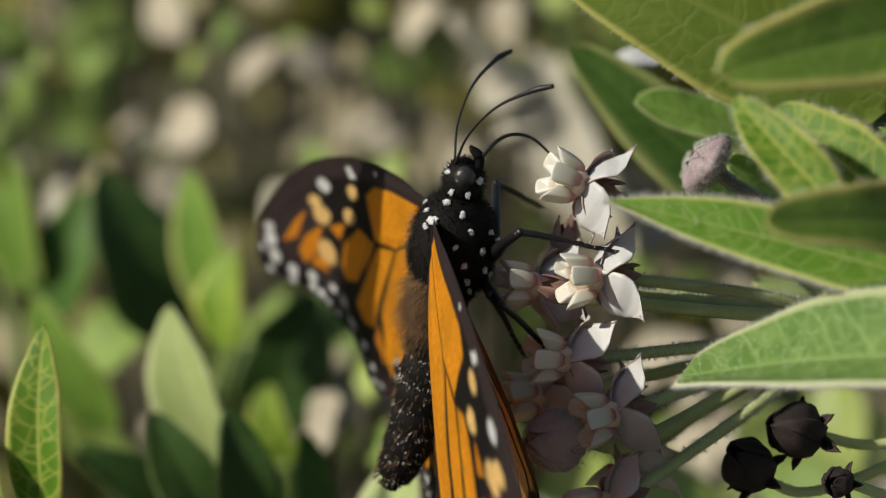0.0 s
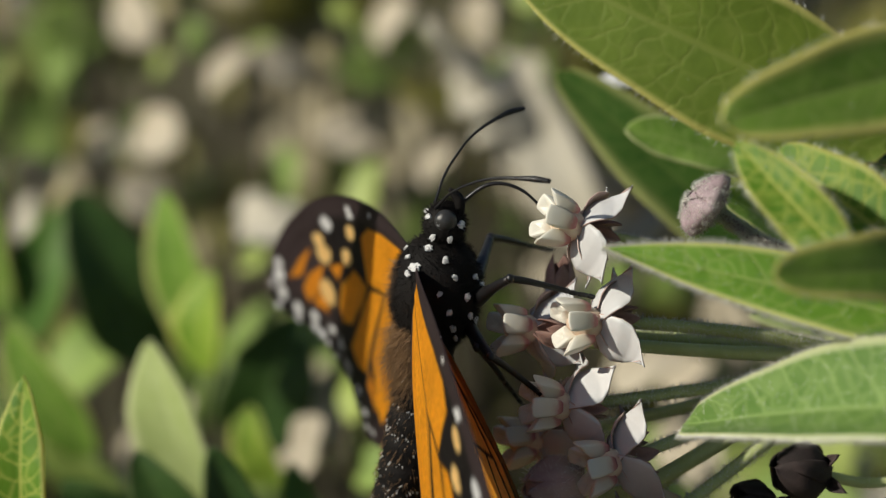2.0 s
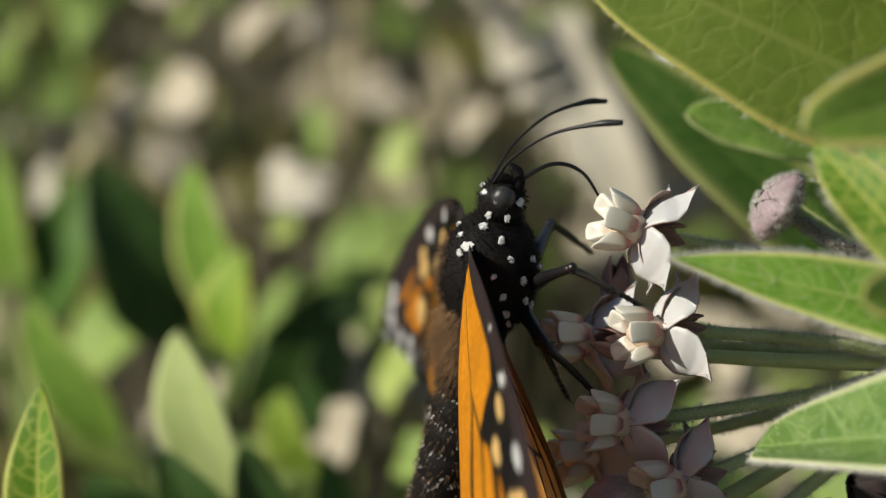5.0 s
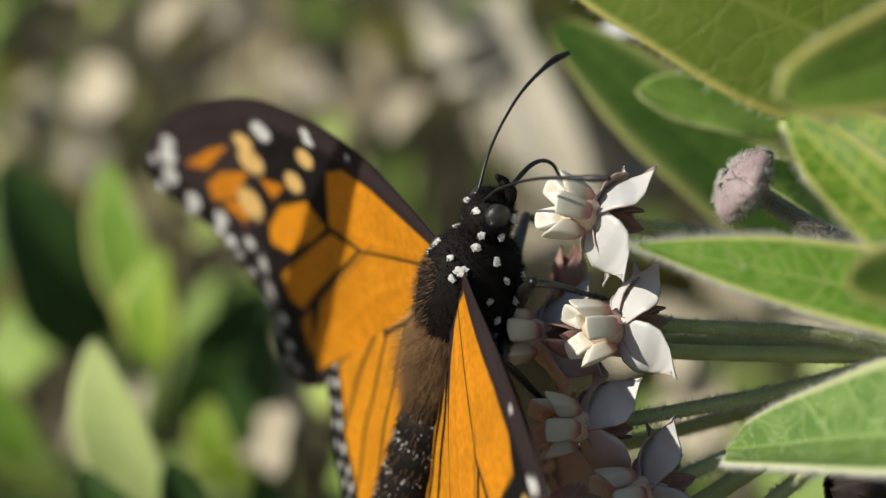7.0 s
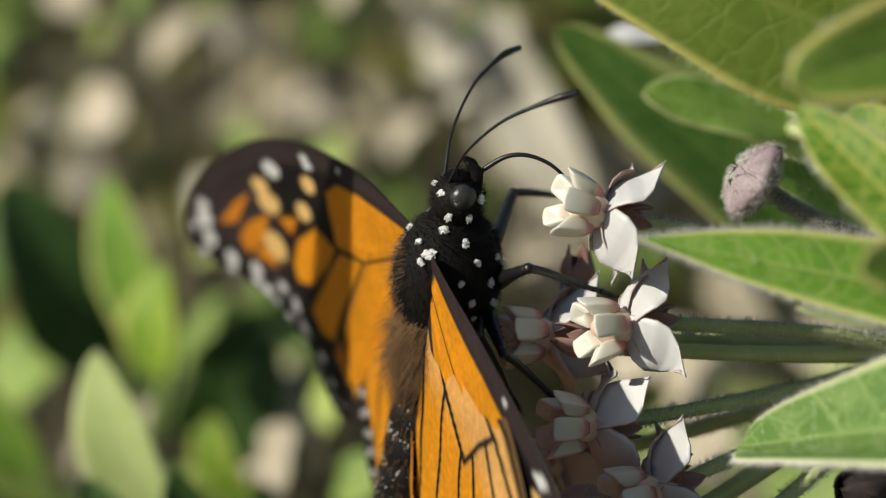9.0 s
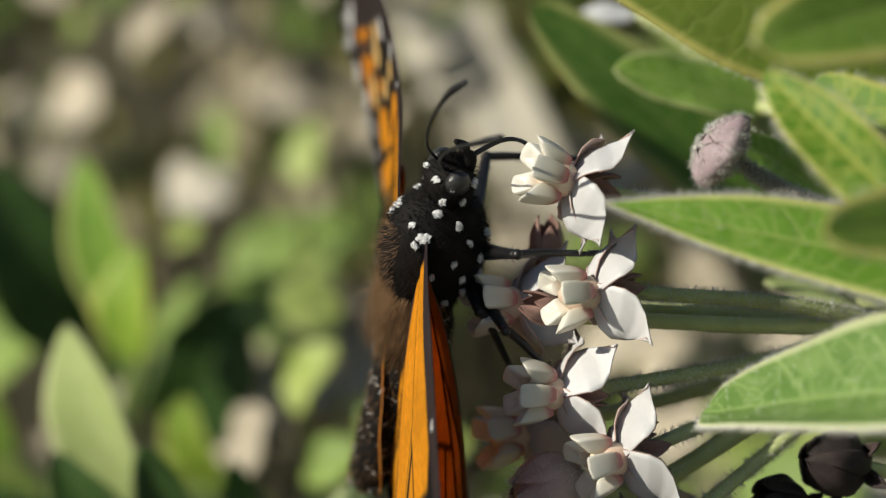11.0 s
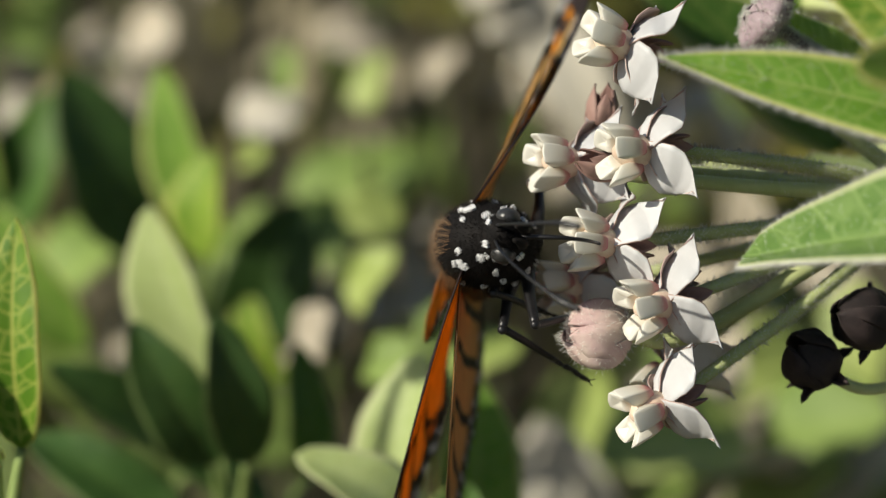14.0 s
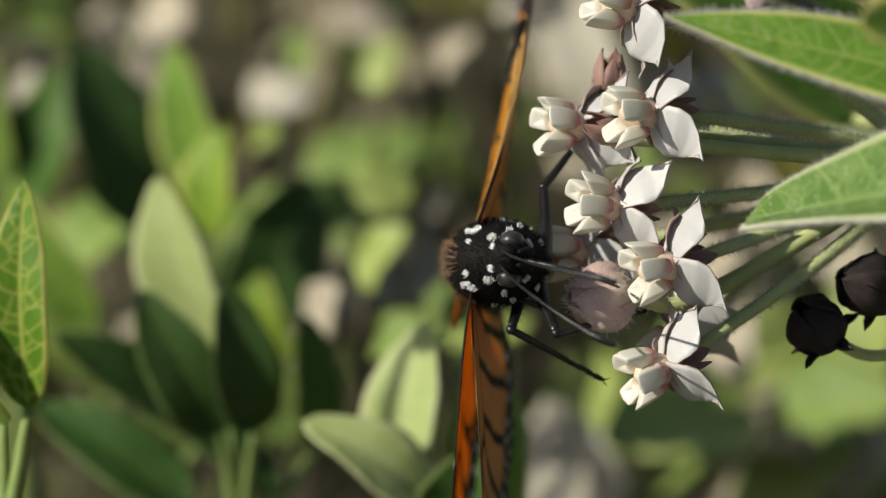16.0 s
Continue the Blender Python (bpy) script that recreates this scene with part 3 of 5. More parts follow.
def folded_flower(place, axis, size, seed, label):
    """A spent flower: five pointed mauve petals drawn together."""
    rnd = random.Random(seed)
    shapes = [tube([(0, 0, -0.6), (0, 0, 0.6), (0, 0, 1.6)], [0.5, 1.1, 0.7], 12, 8)]
    for k in range(5):
        a = 2 * math.pi * (k + rnd.uniform(-0.12, 0.12)) / 5
        c, d = math.cos(a), math.sin(a)
        v, f, *_ = leaf_shape((0.8 * c, 0.8 * d, 0.0), (0.9 * c, 0.9 * d, rnd.uniform(4.2, 5.6)), 1.25, (c, d, 0.1), arch=0.7, cup=-0.35, blunt=0.95, thick=0.16, wave=0.1, seed=seed * 9 + k, nu=12, nv=6)
        shapes.append((v, f))
    m = Matrix.Translation(Vector(off(place)) * MM) @ turn_to(axis, 24 * seed) @ Matrix.Scale(size, 4)
    part("folded_flower", mesh_of("folded_flower", *join(*shapes), SEPAL), plant, label, m)
    p = Vector(place)
    stalk("pedicel", plant, STEM, [off(p), off(p.lerp(HUB, 0.5) - Vector(axis)), off(HUB)], [0.55, 0.62, 0.8], 200, 8, seed=50 + seed)


folded_flower((11.4, 262.0, -1.2), (0.05, -0.25, 0.95), 0.85, 1, "folded mauve-brown flower with pointed petals")
folded_flower((12.0, 255.0, -4.4), (-0.80, -0.45, 0.35), 0.75, 2, "folded mauve-brown flower with pointed petals")
stalk("peduncle", plant, STEM, [off(HUB), off((48, 262, -8)), off((62, 263, -10)), off(FORK)], [1.6, 1.7, 1.9, 2.2], 200, 12, "thick flower stalk", 30)


def withered(place, axis, size, seed):
    rnd = random.Random(seed)
    shapes = []
    for k in range(5):
        a = 2 * math.pi * k / 5 + rnd.uniform(-0.2, 0.2)
        c, d = math.cos(a), math.sin(a)
        v, f, *_ = leaf_shape((1.2 * c, 1.2 * d, 0.1), (0.5 * c, 0.5 * d, 4.3 + rnd.uniform(-0.8, 0.5)), 1.45, (c, d, 0.25), arch=1.1, cup=-0.35, blunt=0.6, thick=0.2, wave=0.15, seed=seed * 10 + k, nu=10, nv=6)
        shapes.append((v, f))
        v, f, *_ = leaf_shape((0.6 * c, 0.6 * d, 0), (2.9 * c, 2.9 * d, 0.6 + rnd.uniform(-0.8, 0.8)), 0.5, (0, 0, 1), arch=0.3, cup=0.3, blunt=0.8, thick=0.15, wave=0.1, seed=seed * 10 + k, nu=6, nv=4)
        shapes.append((v, f))
    shapes.append(ball((0, 0, 1.6), (1.5, 1.5, 1.6), 8, 10, 0.1, seed))
    m = Matrix.Translation(Vector(off(place)) * MM) @ turn_to(axis, 33 * seed) @ Matrix.Scale(size, 4)
    part("withered_flower", mesh_of("withered_flower", *join(*shapes), DEAD), plant, "shrivelled black-brown flower", m)
    p = Vector(place)
    stalk("pedicel", plant, STEM, [off(p), off(p + Vector((6, 2, -1))), off((52, 262, -16))], [0.5, 0.5, 0.7], 60, 8, seed=seed)


withered((29.6, 259.0, -21.4), (-0.55, -0.5, 0.55), 1.2, 1)
withered((34.6, 259.0, -17.2), (-0.75, -0.5, 0.2), 1.3, 2)
withered((36.6, 254.0, -21.2), (-0.6, -0.8, 0.1), 0.7, 3)

# ---- leafy shoots behind ----
def shoot(place, label, leaves, group="milkweed shoots"):
    foot = to_ground(place)
    s = thing("milkweed_shoot", *foot, label, "plant", group)
    top = Vector(place) - foot
    v, f = tube([(0, 0, 0), tuple(top * 0.5 + Vector((6, 8, 0))), tuple(top)], [2.4, 2.0, 1.2], 8, 12)
    part("stem", mesh_of("stem", v, f, STEM_SHOOT), s)
    for k, (mat, base, tip, half, face, blunt) in enumerate(leaves):
        b = Vector(base) - foot
        leaf("leaf", s, mat, tuple(b), tuple(Vector(tip) - foot), half, face, arch=1.5, cup=0.25, blunt=blunt, seed=50 + k, nu=24, nv=10)
        v, f = tube([tuple(top - Vector((0, 0, 4.0 + 2 * k))), tuple(b.lerp(top, 0.4) - Vector((0, 0, 2))), tuple(b)], [0.8, 0.7, 0.5], 6, 8)
        part("petiole", mesh_of("petiole", v, f, STEM_SHOOT), s)
    return s


shoot((-41.2, 274.0, -35.4), "milkweed shoot with a yellow-green leaf", [
    (LEAF_LIME, (-38.7, 272.0, -27.4), (-38.6, 270.9, -7.3), 3.0, (-0.3, -0.9, 0.3), 0.62),
    (LEAF, (-41.2, 274.0, -28.7), (-44.4, 270.0, -17.4), 3.0, (-0.6, -0.7, 0.4), 0.6)])
shoot((-23.3, 326.0, -40.8), "milkweed shoot with pale and dark green leaves", [
    (LEAF_PALE, (-25.4, 328.0, -25.8), (-31.3, 322.0, -6.4), 5.6, (-0.6, -0.7, 0.4), 0.6),
    (LEAF_DEEP_SHADE, (-21.3, 316.0, -33.1), (-24.0, 312.0, -17.7), 3.6, (0.2, -0.9, 0.3), 0.6),
    (LEAF_DEEP_SHADE, (-24.7, 318.0, -33.3), (-32.7, 314.0, -18.3), 4.0, (-0.2, -0.9, 0.3), 0.6),
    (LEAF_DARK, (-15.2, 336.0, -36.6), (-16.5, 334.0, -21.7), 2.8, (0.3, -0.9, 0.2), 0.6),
    (LEAF_DEEP_SHADE, (-25.6, 330.0, -33.9), (-42.5, 322.0, -23.3), 3.5, (-0.3, -0.8, 0.5), 0.6),
    # lower leaves, kept dark by their colour in place of shade
    (LEAF_DEEP_SHADE, (-19.6, 330.0, -40.7), (-43.7, 336.0, -23.3), 3.8, (0.6, -0.7, 0.4), 0.55),
    (LEAF_DEEP_SHADE, (-29.0, 325.0, -41.9), (-45.8, 330.0, -31.2), 4.6, (0.6, -0.75, 0.3), 0.55)])
shoot((-3.9, 306.0, -50.6), "milkweed shoot with broad grey-green leaves", [
    (LEAF_PALE, (-5.9, 308.0, -40.9), (-3.2, 305.0, -21.4), 5.2, (-0.6, -0.7, 0.4), 0.5),
    (LEAF_PALE, (-2.6, 300.0, -39.4), (-15.6, 298.0, -30.6), 3.6, (-0.2, -0.7, 0.7), 0.55),
    (LEAF, (1.6, 312.0, -44.9), (2.0, 312.0, -24.1), 4.6, (0.3, -0.9, 0.2), 0.55),
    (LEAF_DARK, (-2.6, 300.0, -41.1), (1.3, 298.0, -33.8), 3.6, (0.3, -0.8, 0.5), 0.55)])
shoot((-35.3, 385.0, -31.0), "leafy milkweed shoot in dappled light", [
    (LEAF_DEEP_SHADE, (-37.6, 385.0, -12.4), (-46.7, 380.0, 10.8), 6.4, (0.2, -0.9, 0.3), 0.6),
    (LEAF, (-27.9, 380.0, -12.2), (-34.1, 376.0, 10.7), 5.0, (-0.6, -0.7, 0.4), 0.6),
    (LEAF_DEEP_SHADE, (-24.4, 384.0, -24.7), (-17.2, 380.0, -6.1), 6.5, (0.1, -0.9, 0.3), 0.6),
    (LEAF_LIME, (-28.8, 372.0, -13.4), (-27.2, 370.0, 0.1), 4.5, (-0.6, -0.7, 0.4), 0.6),
    (LEAF, (-44.8, 380.0, -24.5), (-55.0, 376.0, -6.0), 5.0, (-0.6, -0.7, 0.4), 0.6),
    (LEAF_LIME, (-20.2, 378.0, -28.9), (-23.8, 376.0, -18.1), 3.6, (-0.6, -0.7, 0.4), 0.5)])
shoot((-58.5, 400.0, -25.8), "leafy milkweed shoot in dappled light", [
    (LEAF, (-58.5, 400.0, -6.4), (-61.1, 396.0, 13.7), 6.0, (-0.6, -0.7, 0.4), 0.6),
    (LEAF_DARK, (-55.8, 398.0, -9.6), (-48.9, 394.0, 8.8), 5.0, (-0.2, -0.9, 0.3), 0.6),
    (LEAF_LIME, (-64.0, 404.0, 1.7), (-67.9, 398.0, 27.4), 6.0, (-0.6, -0.7, 0.4), 0.6)])

# added out of view; its leaf throws a band of shade on the left wing
shoot((-92.0, 260.0, 10.0), "tall milkweed shoot with one long leaf above the butterfly", [
    (LEAF, (-88.2, 258.2, 20.6), (-59.7, 231.8, 45.2), 3.3, (0.785, 0.453, -0.423), 0.5)])


# ---- dry thicket far behind ----
def litter(name, count, material, label, size, seed, twig=False, boxes=None):
    rnd = random.Random(seed)
    verts, faces = [], []
    for _ in range(count):
        y = rnd.uniform(520, 900)
        x = rnd.uniform(-0.30, 0.30) * y
        z = rnd.uniform(-0.16, 0.22) * y
        if twig:
            a = rnd.uniform(-0.5, 0.9)
            d = Vector((math.cos(a), rnd.uniform(-0.5, 0.5), -math.sin(a))) * rnd.uniform(30, 120)
            p = Vector((x, y, z))
            v, f = tube([tuple(p - d), tuple(p + Vector((rnd.uniform(-8, 8), 0, rnd.uniform(-8, 8)))), tuple(p + d)], [rnd.uniform(1, 3.2), 1.6, 0.8], 6, 6)
        else:
            ln = size * rnd.uniform(0.5, 1.4)
            w = Vector((rnd.gauss(0, 1), rnd.gauss(0, 0.6), rnd.gauss(0, 1))).normalized() * ln
            face = Vector((rnd.gauss(0, 0.7), -1, rnd.gauss(0.3, 0.7)))
            v, f, *_ = leaf_shape((x, y, z), tuple(Vector((x, y, z)) + w), ln * rnd.uniform(0.18, 0.34), face, arch=ln * 0.12, cup=0.3, blunt=0.7, thick=0.4, wave=0.6, seed=rnd.randrange(9999), nu=6, nv=4)
        k = len(verts)
        verts += v
        faces += [tuple(i + k for i in q) for q in f]
    me = mesh_of(name, verts, faces, material)
    ob = new(name, me)
    ob.matrix_world = VIEW.copy()
    return tagged(ob, label, "undergrowth", kind="stuff")


litter("dry_leaves", 170, DRY, "dry pale brown leaves caught in the thicket", 26, 11)
litter("weed_leaves", 420, WEED, "small green weed leaves in the thicket", 26, 12)
litter("olive_leaves", 330, OLIVE, "yellow-olive weed leaves in the thicket", 26, 14)
for k in range(26):
    rnd = random.Random(400 + k)
    y = rnd.uniform(480, 820)
    top = Vector((rnd.uniform(-0.26, 0.26) * y, y, rnd.uniform(0.02, 0.22) * y))
    foot = to_ground(top + Vector((rnd.uniform(-160, 160), rnd.uniform(-30, 200), 0)))
    tw = thing("dry_twig", *foot, "bare grey-brown twig leaning in the thicket", "twig", "dry twigs of the thicket")
    rel = top - foot
    v, f = tube([(0, 0, 0), tuple(rel * 0.5 + Vector((rnd.uniform(-30, 30), 0, rnd.uniform(-10, 30)))), tuple(rel)], [3.5, 2.6, 1.0], 7, 16)
    part("branch", mesh_of("branch", v, f, TWIG), tw)

# a bleached dry stem that leans across behind the flowers
LEAN = [Vector(q) for q in ((51.9, 470.0, -18.9), (31.3, 448.0, 1.9), (15.5, 436.0, 19.9), (1.4, 428.0, 35.5))]
stem_foot = to_ground(LEAN[0] + Vector((40, 60, 0)))
dry_stem = thing("dry_twig", *stem_foot, "thick bleached beige twig leaning in the thicket", "twig", "dry twigs of the thicket")
part("branch", mesh_of("branch", *tube([(0, 0, 0), *[tuple(p - stem_foot) for p in LEAN]], [2.6, 2.4, 2.2, 2.0, 1.2], 12, 24), DRY_BRIGHT), dry_stem)

# sunlit leaves hanging in front of the thicket: place, half length, material
SCATTER = random.Random(77)
HANGING = [
    ((-22.7, 470.0, 31.6), 5.0, DRY_PALE), ((-31.4, 480.0, 30.9), 5.5, DRY_PALE), ((-8.7, 484.0, 29.9), 5.5, WEED), ((-12.0, 480.0, 20.0), 6.0, DRY_PALE), ((-63.0, 470.0, 13.4), 6.0, DRY_PALE),
    ((-43.1, 475.0, 20.7), 6.5, DRY_PALE), ((-45.9, 470.0, 10.5), 5.0, DRY_PALE), ((-53.8, 490.0, 19.9), 5.0, DRY_PALE), ((-60.3, 490.0, 30.8), 5.5, WEED), ((-71.2, 480.0, 26.8), 5.5, WEED),
    ((-46.9, 480.0, 40.8), 6.0, DRY_PALE), ((11.5, 470.0, 38.1), 5.0, DRY_PALE), ((13.6, 460.0, 23.3), 5.0, DRY_PALE), ((3.5, 480.0, 14.7), 4.5, DRY_PALE), ((-21.7, 480.0, 13.7), 5.0, WEED),
    ((-16.3, 440.0, -28.3), 6.5, DRY_PALE), ((33.6, 420.0, -16.9), 7.0, DRY_PALE), ((37.9, 430.0, -31.2), 7.0, WEED), ((47.4, 430.0, -10.3), 7.0, DRY_PALE), ((32.7, 430.0, -38.1), 6.0, DRY_PALE),
    ((57.9, 430.0, -17.3), 6.0, DRY_PALE), ((14.1, 420.0, -52.5), 7.0, DRY_PALE), ((48.0, 420.0, -50.8), 7.0, DRY_PALE), ((34.4, 430.0, -48.6), 6.5, WEED), ((29.9, 440.0, -5.2), 5.0, WEED),
    ((-3.3, 480.0, 38.9), 5.0, DRY_PALE), ((7.5, 490.0, 31.8), 4.5, DRY_PALE), ((-37.0, 490.0, 37.7), 4.5, WEED), ((-74.1, 480.0, 37.0), 5.0, WEED), ((-57.8, 490.0, 39.7), 4.0, WEED),
    ((-12.8, 440.0, -15.9), 5.0, WEED), ((-21.7, 440.0, -22.1), 5.0, WEED), ((40.5, 430.0, -20.8), 5.5, DRY_PALE), ((62.2, 430.0, -32.9), 6.0, DRY_PALE), ((-7.5, 440.0, -40.8), 5.0, WEED),
    ((38.6, 430.0, -39.0), 9.0, LIME_WEED), ((52.3, 440.0, -44.9), 13.0, DRY_PALE), ((64.1, 440.0, -39.9), 11.0, WEED), ((28.4, 436.0, -48.4), 10.0, DRY_PALE), ((58.2, 430.0, -50.6), 12.0, WEED), ((40.1, 430.0, -50.4), 10.0, DRY_PALE),
    ((29.3, 460.0, 5.5), 11.0, DRY_PALE), ((22.1, 470.0, 15.3), 11.0, DRY_PALE), ((25.9, 455.0, -4.2), 9.0, DRY_PALE),
    ((-14.8, 430.0, -12.0), 10.0, WEED), ((-9.1, 440.0, -20.3), 11.0, DRY_PALE), ((-11.6, 450.0, -3.7), 10.0, WEED), ((-3.7, 450.0, -12.4), 9.0, DRY_PALE), ((-47.8, 430.0, -14.1), 10.0, WEED), ((-40.1, 430.0, -27.8), 10.0, DRY_PALE), ((-30.0, 436.0, -19.5), 9.0, WEED), ((-51.0, 430.0, -28.7), 10.0, WEED),
    ((-18.0, 430.0, -26.8), 8.0, DRY_PALE), ((-23.7, 430.0, -16.3), 11.0, WEED), ((-5.3, 440.0, -26.2), 8.0, DRY_PALE), ((-26.6, 420.0, -35.3), 10.0, WEED)]
HANGING += [((21.9, 432.0, -44.2), 14.0, LIME_WEED), ((39.1, 439.0, -47.4), 15.0, STRAW), ((56.9, 446.0, -45.6), 14.0, LIME_WEED), ((49.4, 453.0, -36.6), 13.0, LIME_WEED), ((31.0, 460.0, -37.8), 12.0, LIME_WEED), ((66.3, 467.0, -54.5), 15.0, STRAW), ((15.8, 474.0, -53.0), 12.0, STRAW), ((70.6, 481.0, -38.4), 13.0, LIME_WEED), ((44.6, 488.0, -43.3), 12.0, STRAW), ((38.6, 495.0, -58.9), 15.0, LIME_WEED)]
HANGING += [((10.6, 434.0, 24.2), 5.6, DRY_BRIGHT), ((13.8, 436.0, 19.9), 6.4, DRY_BRIGHT), ((17.8, 438.0, 16.5), 6.4, DRY_BRIGHT), ((21.0, 440.0, 11.7), 6.4, DRY_BRIGHT), ((24.7, 442.0, 8.1), 5.6, DRY_BRIGHT), ((29.3, 444.0, 1.9), 5.6, DRY_BRIGHT), ((15.9, 446.0, 24.4), 4.8, DRY_BRIGHT), ((20.5, 448.0, 17.3), 4.8, DRY_BRIGHT)]
HANGING += [((-7.4, 440.0, -9.5), 7.0, LIME_WEED), ((-6.6, 444.0, -17.1), 8.0, DRY_BRIGHT), ((1.9, 448.0, -12.1), 7.0, DRY_BRIGHT), ((-4.9, 452.0, -24.1), 7.0, LIME_WEED), ((-13.5, 456.0, -5.1), 6.0, DRY_BRIGHT), ((-18.9, 460.0, -23.4), 6.0, LIME_WEED)]
HANGING += [((17.7, 405.0, -45.0), 9.8, DRY_BRIGHT), ((31.9, 408.0, -40.7), 11.2, LIME_WEED), ((42.3, 411.0, -45.7), 11.2, DRY_BRIGHT), ((54.5, 414.0, -38.2), 10.5, WEED), ((48.6, 417.0, -49.5), 11.2, LIME_WEED), ((61.8, 420.0, -43.5), 11.2, DRY_BRIGHT), ((40.7, 423.0, -30.7), 8.4, DRY_PALE), ((61.3, 426.0, -27.8), 9.1, LIME_WEED)]
HANGING += [((-22.8, 424.0, 5.0), 4.7, DRY_BRIGHT), ((-20.9, 426.0, 6.3), 3.8, DRY_BRIGHT), ((-24.7, 428.0, -0.1), 4.2, LIME_WEED), ((-7.6, 432.0, 10.5), 4.7, LIME_WEED), ((-8.2, 434.0, -12.4), 5.1, DRY_BRIGHT), ((0.5, 436.0, -10.5), 5.1, DRY_BRIGHT), ((-3.6, 438.0, -3.4), 4.2, WEED), ((-6.2, 440.0, -24.2), 4.7, LIME_WEED), ((-51.2, 442.0, 2.1), 5.1, DRY_BRIGHT), ((-60.6, 444.0, 7.2), 4.2, DRY_BRIGHT), ((-10.5, 446.0, -31.2), 4.2, LIME_WEED)]
HANGING += [((18.5, 470.0, 27.0), 5.5, DRY_BRIGHT), ((21.0, 472.0, 21.9), 5.5, DRY_BRIGHT), ((23.6, 474.0, 17.5), 5.0, DRY_BRIGHT), ((26.2, 476.0, 13.1), 5.0, DRY_BRIGHT), ((28.8, 478.0, 9.1), 4.5, DRY_BRIGHT), ((15.0, 480.0, 26.4), 5.0, DRY_BRIGHT)]
HANGING += [((-8.6, 372.0, -8.1), 4.5, LIME_WEED), ((-15.0, 368.0, -22.8), 4.2, DRY_PALE), ((-7.9, 370.0, -16.0), 5.0, LIME_WEED), ((-6.3, 366.0, -26.2), 4.2, WEED), ((5.0, 372.0, -26.9), 6.0, LIME_WEED), ((0.6, 378.0, -23.6), 5.0, WEED)]
for _ in range(34):
    y = SCATTER.uniform(455, 520)
    HANGING.append(((SCATTER.uniform(-0.17, 0.06) * y, y, SCATTER.uniform(0.015, 0.11) * y), SCATTER.uniform(2.0, 3.6), SCATTER.choice((DRY_BRIGHT, DRY_BRIGHT, STRAW, LIME_WEED, STRAW))))
for k, (at, half, mat) in enumerate(HANGING):
    rnd = random.Random(200 + k)
    green = mat in (WEED, LIME_WEED)
    h = thing("weed_leaf" if green else "dry_leaf", *at, "sunlit green weed leaf on a thin twig" if green else "sunlit dry beige leaf on a thin twig", "leaf", "leaves of the thicket")
    w = Vector((rnd.uniform(-1, 1), rnd.uniform(-0.4, 0.4), rnd.uniform(-1, 1))).normalized() * half
    v, f, *_ = leaf_shape(tuple(-w), tuple(w), half * rnd.uniform(0.6, 0.85), (-0.65, -0.62, 0.45), arch=half * 0.15, cup=0.25, blunt=0.6, thick=0.3, wave=0.4, seed=k, nu=10, nv=6)
    part("blade", mesh_of("blade", v, f, mat), h)
    foot = to_ground(Vector(at) + Vector((rnd.uniform(-30, 30), rnd.uniform(40, 160), 0))) - Vector(at)
    v, f = tube([tuple(-w), tuple(foot * 0.25 + Vector((rnd.uniform(-10, 10), 14, 0))), tuple(foot)], [0.4, 0.8, 1.4], 6, 14)
    part("twig", mesh_of("twig", v, f, TWIG), h)

long_leaf = thing("dry_leaf", 20.4, 434.0, 15.6, "long sun-bleached dry leaf leaning in the thicket", "leaf", "leaves of the thicket")
v, f, *_ = leaf_shape((6.8, -2.0, -16.1), (-6.8, 2.0, 16.1), 5.2, (-0.55, -0.75, 0.35), arch=1.0, cup=0.25, blunt=0.7, thick=0.3, wave=0.5, seed=5, nu=24, nv=8)
part("blade", mesh_of("blade", v, f, DRY_BRIGHT), long_leaf)
long_foot = to_ground(Vector((20.4, 434.0, 15.6)) + Vector((12, 30, 0))) - Vector((20.4, 434.0, 15.6))
part("stalk", mesh_of("stalk", *tube([(6.8, -2.0, -16.1), tuple(long_foot * 0.4), tuple(long_foot)], [0.8, 1.0, 1.4], 8, 14), TWIG), long_leaf)



# ---- the butterfly ----
GROW = 1.08


def grown(v):
    return [(x * GROW, y * GROW, z * GROW) for x, y, z in v]


def dist_line(s, c, pts):
    """Distance of points from a polyline."""
    best = np.full(s.shape, 1e9)
    for (x0, y0), (x1, y1) in zip(pts, pts[1:]):
        dx, dy = x1 - x0, y1 - y0
        u = np.clip(((s - x0) * dx + (c - y0) * dy) / (dx * dx + dy * dy), 0, 1)
        best = np.minimum(best, np.hypot(s - x0 - u * dx, c - y0 - u * dy))
    return best


def edge(x, a, b):
    u = np.clip((x - a) / (b - a), 0, 1)
    return u * u * (3 - 2 * u)


def even(points, n=60):
    """n points evenly spaced along a polyline."""
    p = np.array(points, float)
    d = np.concatenate([[0], np.cumsum(np.hypot(*np.diff(p, axis=0).T))])
    u = np.linspace(0, d[-1], n)
    return [Vector((x, y, 0)) for x, y in zip(np.interp(u, d, p[:, 0]), np.interp(u, d, p[:, 1]))]


ORANGE, DEEP, PALE = np.array((0.84, 0.36, 0.014)), np.array((0.58, 0.18, 0.012)), np.array((0.84, 0.52, 0.19))
CREAM = np.array((0.86, 0.60, 0.24))
INK, BRISTLE, CHALK = np.array((0.012, 0.009, 0.010)), np.array((0.05, 0.034, 0.036)), np.array((0.82, 0.82, 0.82))
FORE_LEAD = [(0, 0.6), (9, 2.4), (20, 3.5), (30, 2.8), (38, 0.4), (43.5, -2.6), (46.6, -5.4), (47.4, -7.2)]
